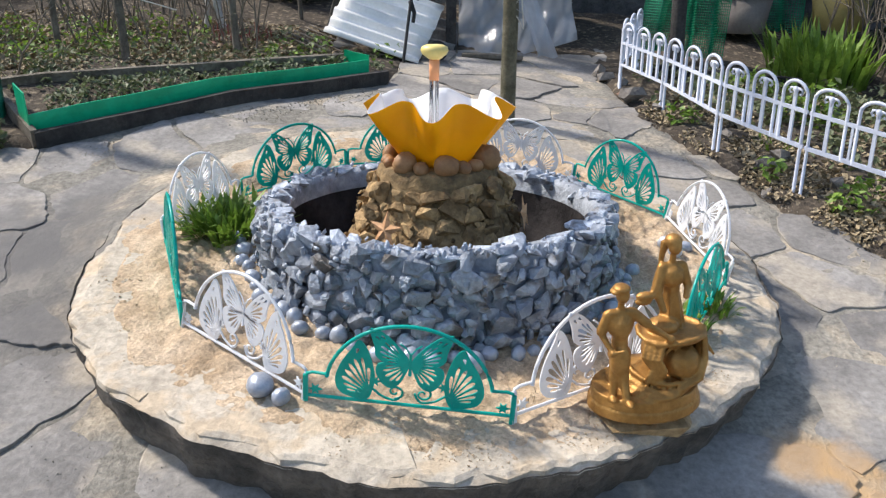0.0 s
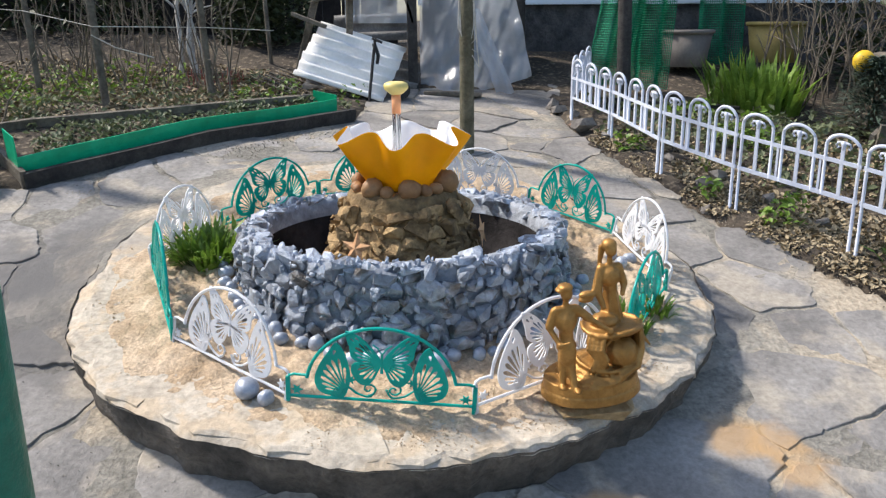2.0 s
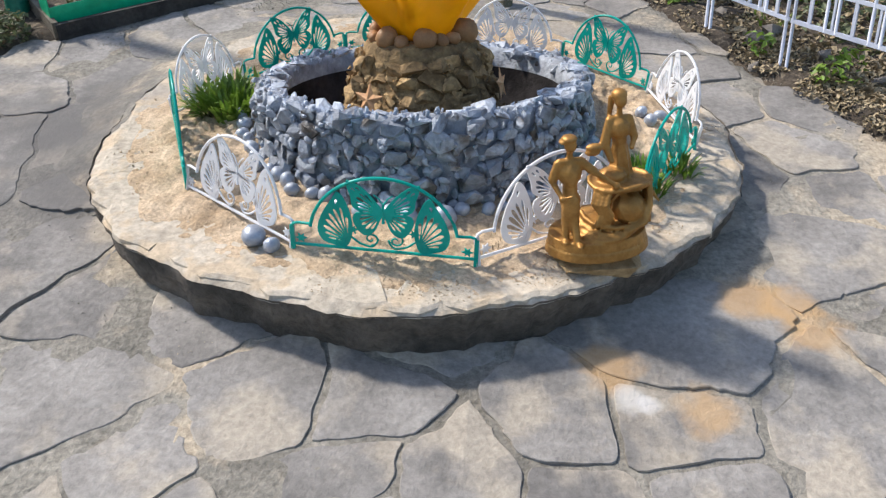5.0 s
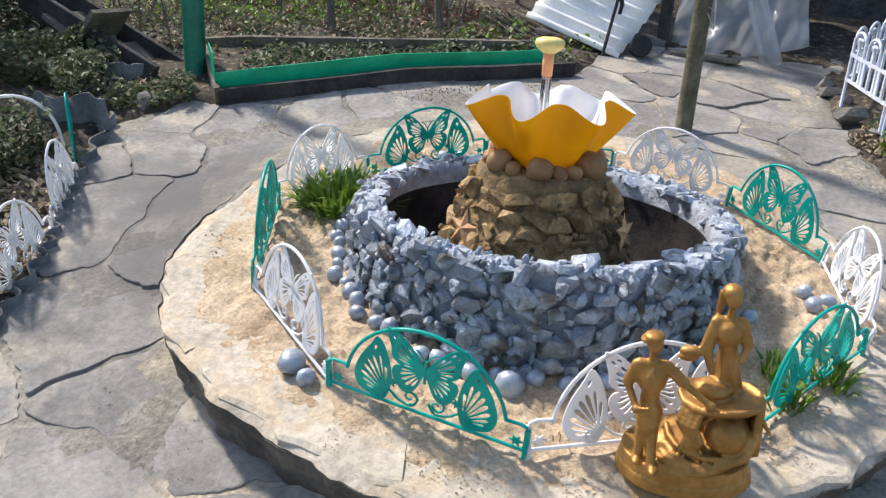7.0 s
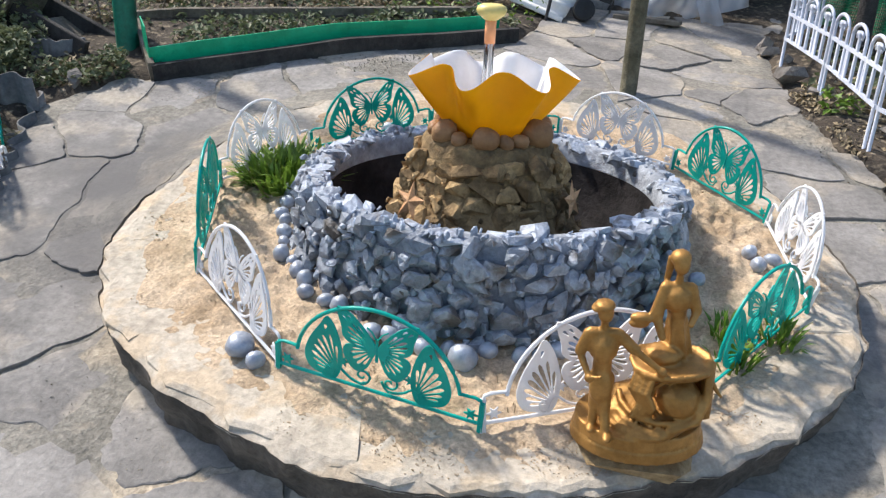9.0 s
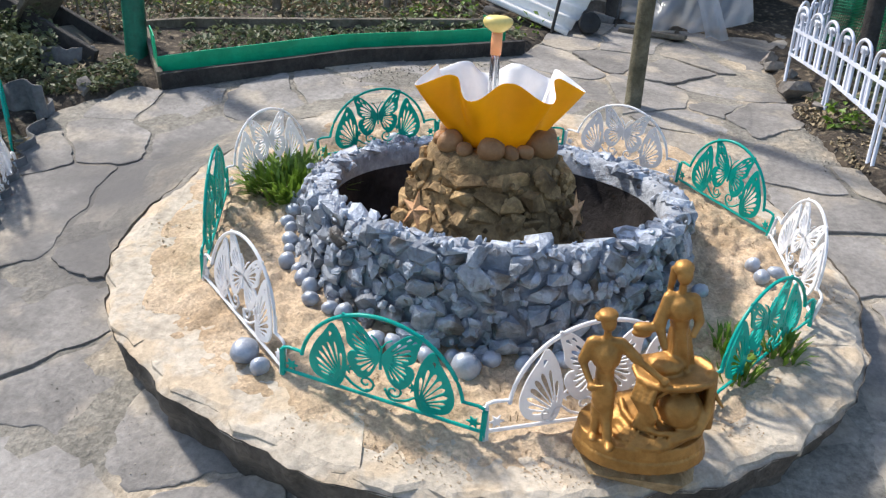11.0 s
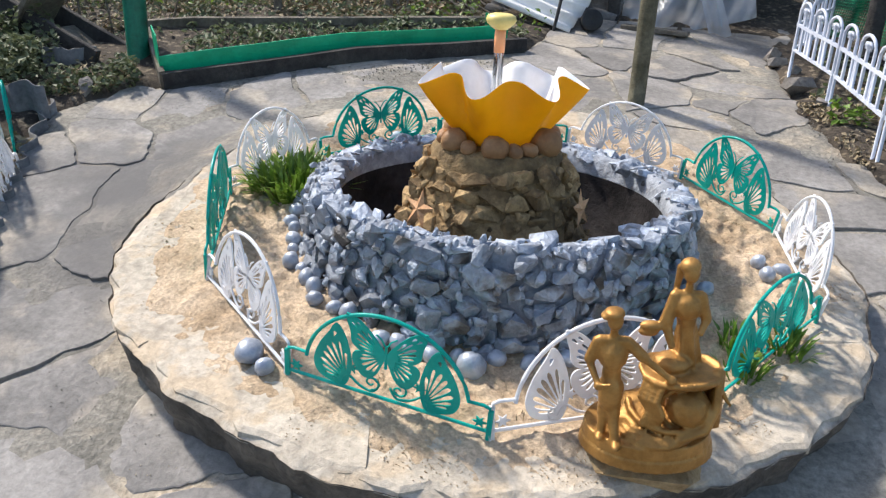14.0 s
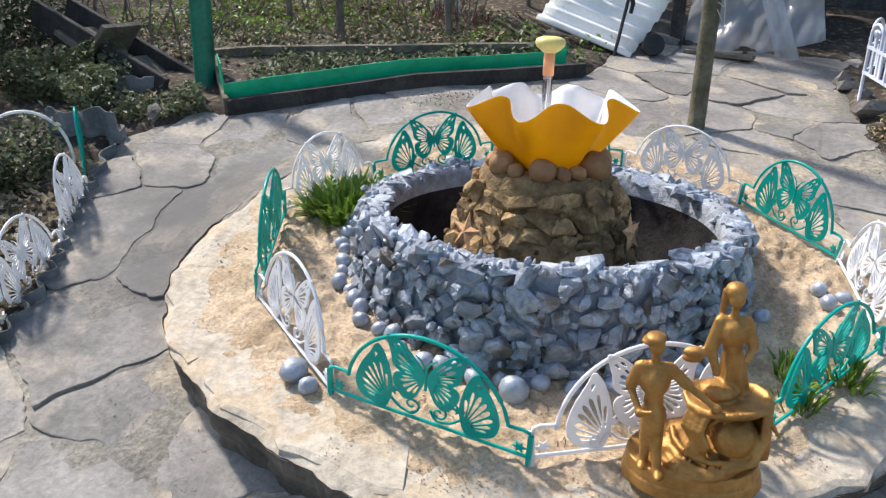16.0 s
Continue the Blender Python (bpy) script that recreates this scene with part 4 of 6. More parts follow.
    blob(-0.089, -0.05, 0.19, 0.032, 0.026, 0.03)
    blob(-0.089, -0.064, 0.175, 0.028, 0.016, 0.05)
    limb((-0.089, -0.05, 0.2), (-0.089, -0.048, 0.235), 0.026, 0.025)
    blob(-0.088, -0.046, 0.277, 0.036, 0.025, 0.045)
    blob(-0.088, -0.058, 0.27, 0.024, 0.018, 0.04)
    limb((-0.116, -0.046, 0.312), (-0.058, -0.046, 0.312), 0.015, 0.015)
    limb((-0.122, -0.046, 0.308), (-0.138, -0.048, 0.262), 0.0155, 0.016)
    limb((-0.139, -0.05, 0.255), (-0.118, -0.08, 0.215), 0.011, 0.009)
    blob(-0.116, -0.083, 0.211, 0.012)
    limb((-0.118, -0.086, 0.213), (-0.092, -0.094, 0.222), 0.006, 0.006)
    limb((-0.054, -0.046, 0.308), (-0.022, -0.054, 0.278), 0.0155, 0.016)
    limb((-0.02, -0.055, 0.276), (0.035, -0.066, 0.236), 0.011, 0.009)
    blob(0.042, -0.067, 0.23, 0.012)
    limb((-0.088, -0.046, 0.318), (-0.088, -0.048, 0.35), 0.011, 0.011)
    blob(-0.087, -0.052, 0.367, 0.0185, 0.022, 0.025)
    blob(-0.09, -0.05, 0.385, 0.024, 0.026, 0.013)
    blob(-0.108, -0.05, 0.378, 0.012, 0.02, 0.007)
    # rear figure in a long dress, with a bundle on her arm
    blob(0.045, 0.005, 0.232, 0.045, 0.04, 0.026)
    limb((0.078, 0.03, 0.21), (0.073, 0.03, 0.31), 0.034, 0.026)
    for k in range(6):
        limb((0.078 + 0.034 * math.cos(k * 1.05), 0.03 + 0.032 * math.sin(k * 1.05), 0.215), (0.073 + 0.022 * math.cos(k * 1.05), 0.03 + 0.022 * math.sin(k * 1.05), 0.315), 0.007, 0.004)
    limb((0.073, 0.03, 0.31), (0.071, 0.028, 0.345), 0.023, 0.026)
    blob(0.07, 0.024, 0.372, 0.034, 0.027, 0.036)
    limb((0.042, 0.028, 0.402), (0.096, 0.028, 0.402), 0.013, 0.013)
    limb((0.04, 0.026, 0.398), (0.026, 0.014, 0.335), 0.014, 0.019)
    limb((0.026, 0.012, 0.332), (0.04, -0.008, 0.285), 0.014, 0.01)
    blob(-0.006, 0.006, 0.326, 0.028, 0.016, 0.014)
    blob(-0.012, 0.004, 0.312, 0.024, 0.014, 0.011)
    limb((0.1, 0.028, 0.398), (0.112, 0.02, 0.345), 0.013, 0.014)
    limb((0.112, 0.018, 0.343), (0.1, -0.002, 0.32), 0.011, 0.009)
    limb((0.07, 0.028, 0.41), (0.07, 0.026, 0.44), 0.011, 0.01)
    blob(0.071, 0.02, 0.46, 0.0185, 0.021, 0.025)
    blob(0.068, 0.028, 0.474, 0.024, 0.025, 0.02)
    limb((0.052, 0.046, 0.46), (0.042, 0.046, 0.395), 0.013, 0.007)
    me = bpy.data.meshes.new("statue")
    bm.to_mesh(me)
    bm.free()
    tmp = new("statue_rough", me)
    rm = tmp.modifiers.new("join", "REMESH")
    rm.mode, rm.voxel_size = "VOXEL", 0.0034
    sm = tmp.modifiers.new("soften", "SMOOTH")
    sm.factor, sm.iterations = 0.5, 2
    out = bpy.data.meshes.new_from_object(tmp.evaluated_get(bpy.context.evaluated_depsgraph_get()))
    bpy.data.objects.remove(tmp)
    out.materials.clear()
    out.materials.append(M["gold"])
    out.shade_smooth()
    out.transform(Matrix.Diagonal((1.06, 1.06, 1.035, 1)))
    ob = tagged(done("statue", out, "gold"), "gold painted statue of two standing figures on a round base", "statue")
    ob.matrix_basis = pose(base.x, base.y, base.z + 0.028, 4, -4, 6)
    rock = rock_mesh("pedestal_stone", "gold_stone", 200, flat=0.3)
    st = tagged(done("pedestal_stone", rock, "gold_stone"), "flat gold-dusted stone under the statue", "stone")
    st.matrix_basis = SLOPE @ pose(0, 0, 0) @ Matrix.LocRotScale((0.635, -0.945, 0.018), Euler((0, 0, 0.7)), (0.36, 0.3, 0.3))


build_statue(S(0.617, -0.94, 0.03))


# ---- poles ----
def build_pole(name, foot, top, r, material, label, category, sides=20):
    b = Build()
    foot, top = Vector(foot), Vector(top)
    n = 14
    path = [foot.lerp(top, i / n) + Vector((noise.noise(Vector((i, 1, 0))), noise.noise(Vector((i, 5, 0))), 0)) * r * 0.12 for i in range(n + 1)]
    b.tube(path, r, r * 0.94, sides)
    return tagged(done(name, b, material, smooth=True), label, category)


post = build_pole("wooden_post", S(0.325, 1.4, -0.05), (0.325, 1.42, 2.6), 0.042, "mossy", "round grey-green weathered wooden post in the paving", "post")
b = Build()
for k in range(4):
    b.tube([(0.365, 1.38, 1.2), (0.37 + 0.01 * k, 1.36, 1.0 - 0.08 * k), (0.345 - 0.012 * k, 1.365, 0.83 + 0.03 * k), (0.3 - 0.006 * k, 1.37, 0.98), (0.29, 1.39, 1.19)], 0.003, sides=5)
tagged(done("twine", b, "rope"), "pale twine hanging in loops on the wooden post", "twine")
build_pole("steel_pole", S(-2.3, 1.03, -0.15), (-2.3, 1.01, 2.7), 0.06, "pole", "thick green painted steel with reflections painted on pole beside the raised bed", "pole")
build_pole("steel_pole", (-0.425, -2.59, -0.85), (-0.43, -2.6, 2.6), 0.055, "pole", "thick green painted steel pole with dark reflections painted on", "pole")
build_pole("timber_pole", S(1.53, 2.62, -0.1), (1.48, 2.6, 2.6), 0.05, "tar", "dark brown timber pole behind the white fence", "pole")

# ---- raised bed ----
BED_A, BED_B, BED_C = (-1.965, 0.775), (-0.385, 2.03), (-2.42, 1.3)


def board(name, a, b, z0, z1, thick, material, parent=None, label=""):
    """A board on edge from a to b, in the slope's axes."""
    d = Vector((b[0] - a[0], b[1] - a[1], 0))
    n = Vector((-d.y, d.x, 0)).normalized() * thick / 2
    bb = Build()
    m = 8
    vs = []
    for i in range(m + 1):
        x, y = a[0] + d.x * i / m, a[1] + d.y * i / m
        w = 0.006 * noise.noise(Vector((x * 3, y * 3, z1)))
        g = ground_height(x, y)
        for s in (-1, 1):
            vs += [S(x + n.x * s, y + n.y * s, g + z0), S(x + n.x * s, y + n.y * s, g + z1 + w)]
    f = []
    for i in range(m):
        o, q = 4 * i, 4 * i + 4
        f += [(o, q, q + 1, o + 1), (o + 3, q + 3, q + 2, o + 2), (o + 1, q + 1, q + 3, o + 3), (o + 2, q + 2, q, o)]
    f += [(0, 1, 3, 2), (4 * m + 2, 4 * m + 3, 4 * m + 1, 4 * m)]
    bb.add(vs, f)
    return done(name, bb, material, parent, label)


bed = thing("raised_bed", "raised bed of dark timber boards lined with green plastic strip", "raised bed")
board("front_board", BED_A, BED_B, -0.06, 0.08, 0.03, "tar", bed)
board("end_board", BED_A, BED_C, -0.06, 0.09, 0.03, "wood", bed, "grey weathered end board")
off = (-0.045, 0.055)
board("plastic_strip", (BED_A[0] + off[0], BED_A[1] + off[1]), (BED_B[0] + off[0] - 0.07, BED_B[1] + off[1] - 0.05), 0.0, 0.14, 0.006, "strip", bed, "bright green plastic strip")
board("plastic_strip", (BED_A[0] - 0.04, BED_A[1] + 0.05), (BED_A[0] - 0.14, BED_A[1] + 0.16), 0.0, 0.25, 0.006, "strip", bed, "bright green plastic strip")
board("plastic_strip", (BED_B[0] - 0.115, BED_B[1] + 0.0), (BED_B[0] - 0.28, BED_B[1] + 0.12), 0.0, 0.165, 0.006, "strip", bed, "bright green plastic strip")
board("rear_board", (BED_A[0] - 0.45, BED_A[1] + 0.5), (BED_B[0] - 0.2, BED_B[1] + 0.28), 0.0, 0.115, 0.03, "wood", bed, "grey weathered rear board")
bb = Build()
q = [G(BED_A[0] - 0.03, BED_A[1] + 0.03, 0.06), G(BED_B[0] - 0.03, BED_B[1] + 0.03, 0.06), G(BED_B[0] - 0.22, BED_B[1] + 0.28, 0.08), G(BED_A[0] - 0.45, BED_A[1] + 0.5, 0.08)]
bb.add(q, [(0, 1, 2, 3)])
done("bed_soil", bb, "soil", bed, "dark crumbly soil")

# ---- white arched fence ----


def build_arched_section(pa, pb, low, high):
    """A panel from foot pa to foot pb; low and high: heights of the two rails at its ends."""
    p = thing("arched_fence_panel", "white plastic fence panel with arched pickets and curled finials", "garden fence", "white arched fence", Matrix.Translation(pa))
    d = pb - pa
    length = Vector((d.x, d.y, 0)).length
    side = Vector((-d.y, d.x, 0)).normalized()

    def place(b):
        out = []
        for x, y, z in b.v:
            t = x / length
            lo, hi = low[0] + (low[1] - low[0]) * t, high[0] + (high[1] - high[0]) * t
            h = lo * z / 0.205 if z < 0.205 else lo + (hi - lo) * (z - 0.205) / 0.15 if z < 0.355 else hi + z - 0.355
            out.append(d * t + side * y + Vector((0, 0, h)))
        b.v = out
        return b
    for z in (0.205, 0.355):
        done("rail", place(Build().box(0.006, -0.007, z - 0.0085, length - 0.006, 0.007, z + 0.0085)), "fence", p)
    half = length * 0.128
    for k in range(3):
        c = 0.018 + half + (length - 0.036 - 2 * half) * k / 2
        w, top = half, 0.42
        pts = [(c - w, 0, -0.06 if k == 0 else 0.2), (c - w, 0, 0.2), (c - w, 0, top)] + [(c - w * math.cos(radians(a)), 0, top + 0.06 * math.sin(radians(a))) for a in range(15, 180, 15)] + [(c + w, 0, top), (c + w, 0, 0.2), (c + w, 0, -0.06 if k == 2 else 0.2)]
        pts = pts[1:] if k else pts
        pts = pts[:-1] if k < 2 else pts
        done("arch_picket", place(Build().tube(pts, 0.0085, sides=8)), "fence", p, smooth=True)
        fin = done("picket", place(Build().box(c - 0.008, -0.006, 0.2, c + 0.008, 0.006, 0.425)), "fence", p)
        if k < 2:
            done("picket", place(Build().box(c + w * 1.42 - 0.005, -0.005, 0.2, c + w * 1.42 + 0.005, 0.005, 0.352)), "fence", p)
        for h in (1, -1):
            sc = [(c + h * 0.003, 0, 0.43), (c + h * 0.014, 0, 0.447), (c + h * 0.027, 0, 0.444), (c + h * 0.034, 0, 0.43), (c + h * 0.028, 0, 0.419), (c + h * 0.02, 0, 0.424)]
            done("curl", place(Build().tube(sc, 0.0075, 0.005, 6)), "fence", fin, smooth=True)
        done("finial", place(Build().lathe([(0.0, 0.455), (0.01, 0.452), (0.015, 0.44), (0.009, 0.425), (0.007, 0.41), (0.0, 0.405)], 10, (c, 0))), "fence", fin, smooth=True)


RUN = [(1.07, 2.22, 0.153, 0.284), (1.238, 1.735, 0.17, 0.305), (1.392, 1.145, 0.208, 0.358), (1.688, 0.75, 0.232, 0.396), (2.118, 0.3, 0.268, 0.436), (2.56, -0.16, 0.285, 0.455), (3.0, -0.6, 0.29, 0.46)]
for (ax, ay, al, ah), (bx, by, bl, bh) in list(zip(RUN, RUN[1:])) + [((1.3, 2.75, 0.15, 0.28), RUN[0])]:
    build_arched_section(G(ax, ay, 0.01), G(bx, by, 0.01), (al, bl), (ah, bh))

# ---- edging of the left-hand border ----
EDGE = [(-2.36, 0.42), (-2.12, -0.05), (-1.95, -0.38), (-1.8, -0.62), (-1.68, -0.95), (-1.73, -1.3)]
bb = Build()
vs = []
n = 300
for i in range(n + 1):
    t = i / n * (len(EDGE) - 1)
    k = min(int(t), len(EDGE) - 2)
    (ax, ay), (bx, by) = EDGE[k], EDGE[k + 1]
    d = Vector((bx - ax, by - ay, 0)).normalized()
    w = 0.026 * math.sin(i * 0.315)
    x, y = ax + (bx - ax) * (t - k) - d.y * w, ay + (by - ay) * (t - k) + d.x * w
    for s in (0, 0.008):
        vs += [G(x - d.y * s, y + d.x * s, -0.12), G(x - d.y * s, y + d.x * s, 0.042 + 0.012 * noise.noise(Vector((i * 0.12, 0, 0))))]
f = []
for i in range(n):
    o, q2 = 4 * i, 4 * i + 4
    f += [(o, q2, q2 + 1, o + 1), (o + 3, q2 + 3, q2 + 2, o + 2), (o + 1, q2 + 1, q2 + 3, o + 3)]
bb.add(vs, f)
tagged(done("border_edging", bb, "slate_grey", smooth=True), "wavy strip of grey fibre cement sheet edging the border", "edging")
stand_panel("g", (-2.42, 0.22), (-2.17, -0.04), 0, -0.02)
stand_panel("w", (-2.1, -0.09), (-1.925, -0.43), 4, -0.025)
stand_panel("w", (-1.9, -0.46), (-1.74, -0.93), 4, -0.025)
stand_panel("w", (-1.72, -0.96), (-1.76, -1.45), 4, -0.025)
HOOP_A, HOOP_B = G(-2.32, 0.05, -0.03), G(-2.68, -0.22, -0.03)
hoop = [HOOP_A.lerp(HOOP_B, 0.5 - 0.5 * math.cos(radians(a))) + Vector((0, 0, 0.32 * math.sin(radians(a)) ** 0.8)) for a in range(0, 181, 9)]
tagged(done("hoop", Build().tube(hoop, 0.0075, sides=8), "white", smooth=True), "white plastic hoop bent over the border plants", "hoop")


def standing_sheet(a, b, z0, z1, waves, material, label):
    """A corrugated sheet dug in on edge from a to b."""
    d = Vector((b[0] - a[0], b[1] - a[1], 0))
    n = Vector((-d.y, d.x, 0)).normalized()
    m = 60
    vs, f = [], []
    for i in range(m + 1):
        u = i / m
        w = 0.014 * math.sin(2 * math.pi * waves * u)
        top = z1 + 0.012 * math.sin(2 * math.pi * waves * 0.5 * u + 1) + 0.012 * noise.noise(Vector((u * 9, z1, 0)))
        for s in (0, 0.007):
            p = (a[0] + d.x * u + n.x * (w + s), a[1] + d.y * u + n.y * (w + s))
            vs += [G(*p, z0), G(*p, top)]
    for i in range(m):
        o, q = 4 * i, 4 * i + 4
        f += [(o, q, q + 1, o + 1), (o + 3, q + 3, q + 2, o + 2), (o + 1, q + 1, q + 3, o + 3)]
    f += [(0, 1, 3, 2), (4 * m + 2, 4 * m + 3, 4 * m + 1, 4 * m)]
    tagged(done("upright_sheet", Build().add(vs, f), material, smooth=True), label, "roofing sheet")


standing_sheet((-2.62, 0.22), (-2.3, 0.34), -0.1, 0.16, 3, "slate_grey", "grey corrugated sheet dug in on edge across the border")
standing_sheet((-2.68, 0.76), (-2.46, 0.92), -0.1, 0.1, 1.5, "slate_grey", "low grey sheet scrap dug in beside the raised bed")


# ---- plants ----
def before_strip(x, y):
    """In front of the green strip of the raised bed."""
    dx, dy = BED_B[0] - BED_A[0], BED_B[1] - BED_A[1]
    t = ((x - BED_A[0]) * dx + (y - BED_A[1]) * dy) / (dx * dx + dy * dy)
    return -0.05 < t < 1.0 and ((y - BED_A[1]) * dx - (x - BED_A[0]) * dy) / math.hypot(dx, dy) < 0.115


def leaf_stuff(name, label, category, material, spots, n, size, height, seed):
    """Low foliage: many small leaves over patches (x, y, radius), on the slope."""
    rnd = random.Random(seed)
    b = Build()
    area = [r * r for *_, r in spots]
    for _ in range(n):
        x, y, r = rnd.choices(spots, area)[0]
        a, q = rnd.uniform(0, 6.283), r * math.sqrt(rnd.random())
        px, py = x + q * math.cos(a), y + q * math.sin(a)
        if inside(px, py, PAVED) and math.hypot(px, py) > 1.3 or before_strip(px, py):
            continue
        lump = 0.5 + 0.9 * max(0, noise.noise(Vector((px * 4, py * 4, seed))) + 0.35)
        b.leaf(G(px, py, 0.02 + height * lump * rnd.random()), size * rnd.uniform(0.6, 1.4), rnd)
    return tagged(done(name, b, material), label, category, kind="stuff")


def blades(name, label, category, material, x, y, z, radius, n, length, width, seed, spread=0.5, level=True):
    rnd = random.Random(seed)
    b = Build()
    for _ in range(n):
        a, q = rnd.uniform(0, 6.283), radius * math.sqrt(rnd.random())
        px, py = x + q * math.cos(a), y + q * math.sin(a)
        o = rnd.uniform(0.1, 1) * spread
        d = Vector((math.cos(a) * o * q / radius + rnd.uniform(-0.3, 0.3) * spread, math.sin(a) * o * q / radius + rnd.uniform(-0.3, 0.3) * spread, 1))
        b.blade(S(px, py, z), d, length * rnd.uniform(0.55, 1.15), width * rnd.uniform(0.7, 1.2), rnd.uniform(0.1, 0.9) * 0.6)
    return tagged(done(name, b, material), label, category, kind="stuff")


blades("grass_clump", "dense clump of fresh green leaves growing in the sand", "plant", "leaf", -0.84, 0.02, 0.0, 0.15, 380, 0.16, 0.02, 31, 1.6)
blades("border_clump", "low clump of fresh green leaves at the border's edge", "plant", "leaf", -1.79, -1.06, -0.13, 0.09, 150, 0.09, 0.018, 30, 1.4)
blades("lily_plant", "small fresh green shoots beside the basin fence", "plant", "leaf", 0.86, -0.52, 0.0, 0.05, 60, 0.1, 0.013, 32, 0.9)
blades("lily_plant", "small fresh green shoots beside the basin fence", "plant", "leaf", 0.99, -0.36, 0.0, 0.055, 70, 0.09, 0.014, 33, 1.0)
blades("lily_plant", "small fresh green shoots beside the basin fence", "plant", "leaf", 0.84, -0.4, 0.0, 0.05, 50, 0.1, 0.013, 34, 0.9)
blades("dry_sprigs", "short dead brown sprigs in the sand", "plant", "straw", 0.28, -0.84, 0.0, 0.09, 26, 0.045, 0.004, 35, 0.6)
blades("iris_clump", "broad clump of tall green iris leaves", "plant", "leaf", 2.53, 2.72, -0.06, 0.33, 260, 0.42, 0.036, 36, 0.65)
blades("iris_clump", "clump of young green iris leaves behind the fence", "plant", "leaf", 2.4, 0.16, -0.08, 0.13, 130, 0.22, 0.036, 37, 0.9)
blades("iris_clump", "clump of young green iris leaves behind the fence", "plant", "leaf", 2.75, -0.1, -0.1, 0.17, 150, 0.2, 0.02, 38, 0.6)
blades("iris_clump", "clump of young green iris leaves behind the fence", "plant", "leaf", 1.75, 1.25, -0.06, 0.1, 60, 0.16, 0.016, 39, 0.6)

leaf_stuff("bed_plants", "low dull green foliage in the raised bed and border", "plants", "leaf_dull", [(-1.75, 1.25, 0.34), (-1.3, 1.6, 0.33), (-0.9, 1.93, 0.3), (-0.62, 2.15, 0.2)], 3900, 0.036, 0.1, 51)
leaf_stuff("weeds", "thin dull green weeds over bare soil", "plants", "leaf_dull", [(-1.9, 1.85, 0.6), (-2.8, 1.9, 0.6), (-1.3, 2.5, 0.5), (-2.4, 1.45, 0.3)], 1900, 0.038, 0.09, 61)
leaf_stuff("bed_shoots", "fresh yellow-green shoots among the border plants", "plants", "leaf", [(-2.6, 2.3, 0.55), (-2.1, 2.7, 0.45), (-1.0, 2.35, 0.25), (-3.2, 2.2, 0.6), (-0.35, 2.45, 0.2), (-0.15, 2.62, 0.14)], 1300, 0.038, 0.13, 52)
leaf_stuff("border_plants", "leafy green plants spreading over the border", "plants", "leaf_dull", [(-2.85, 0.78, 0.22), (-3.1, 0.72, 0.24), (-2.7, 0.6, 0.14)], 3200, 0.034, 0.2, 53)
# dark leaves added to stand for tree shade over the border's end
leaf_stuff("dark_thicket", "dark tangled thicket added in place of shade at the border's end", "shrub", "leaf_dark", [(-3.75, 0.9, 0.45), (-3.4, 0.45, 0.3), (-4.2, 1.4, 0.5), (-3.9, 0.2, 0.5)], 9000, 0.04, 0.75, 71)
leaf_stuff("border_litter", "pale dry straw and crumbs over the border soil", "leaf litter", "straw", [(-2.1, -0.7, 0.3), (-2.3, -1.0, 0.4), (-2.0, -1.3, 0.25), (-2.45, -0.55, 0.3)], 2600, 0.03, 0.012, 72)
leaf_stuff("edge_litter", "dry crumbs and dead leaves along the paving's edge", "leaf litter", "straw", [(1.75, 1.3, 0.2), (1.95, 0.95, 0.2), (2.2, 0.6, 0.25), (2.5, 0.35, 0.25), (1.5, 1.7, 0.2), (1.2, 1.62, 0.14), (1.4, 1.25, 0.17), (1.62, 0.85, 0.18), (1.85, 0.48, 0.18), (2.1, 0.2, 0.2), (2.35, 0.0, 0.22), (1.75, 1.0, 0.25), (2.05, 0.6, 0.25)], 8000, 0.026, 0.012, 73)
leaf_stuff("leaf_pile", "heap of dead and green leaves by the bed corner", "plants", "leaf_dull", [(-2.25, 0.72, 0.16), (-2.42, 0.6, 0.12)], 800, 0.032, 0.09, 62)
leaf_stuff("brown_shrub", "low brown-green shrub behind the edging", "shrub", "leaf_dark", [(-2.5, -0.1, 0.2), (-2.5, -0.32, 0.14)], 1500, 0.027, 0.22, 54)
leaf_stuff("yellow_shoots", "yellowish young leaves on the low shrub", "plants", "leaf_dull", [(-2.47, -0.1, 0.2), (-2.48, -0.3, 0.15)], 380, 0.04, 0.3, 55)
leaf_stuff("fence_plants", "patches of low green weeds behind the white fence", "plants", "leaf_dull", [(1.75, 1.9, 0.4), (2.2, 1.9, 0.4), (2.7, 1.9, 0.4), (2.2, 1.2, 0.35), (1.5, 2.4, 0.3), (2.9, 1.0, 0.45), (1.2, 1.75, 0.1)], 2000, 0.05, 0.13, 56)
leaf_stuff("fence_shoots", "fresh green weeds along the fence", "plants", "leaf", [(1.95, 2.3, 0.25), (2.1, 1.75, 0.22), (1.32, 1.55, 0.1), (1.6, 0.9, 0.08), (1.9, 0.62, 0.12)], 750, 0.045, 0.14, 57)
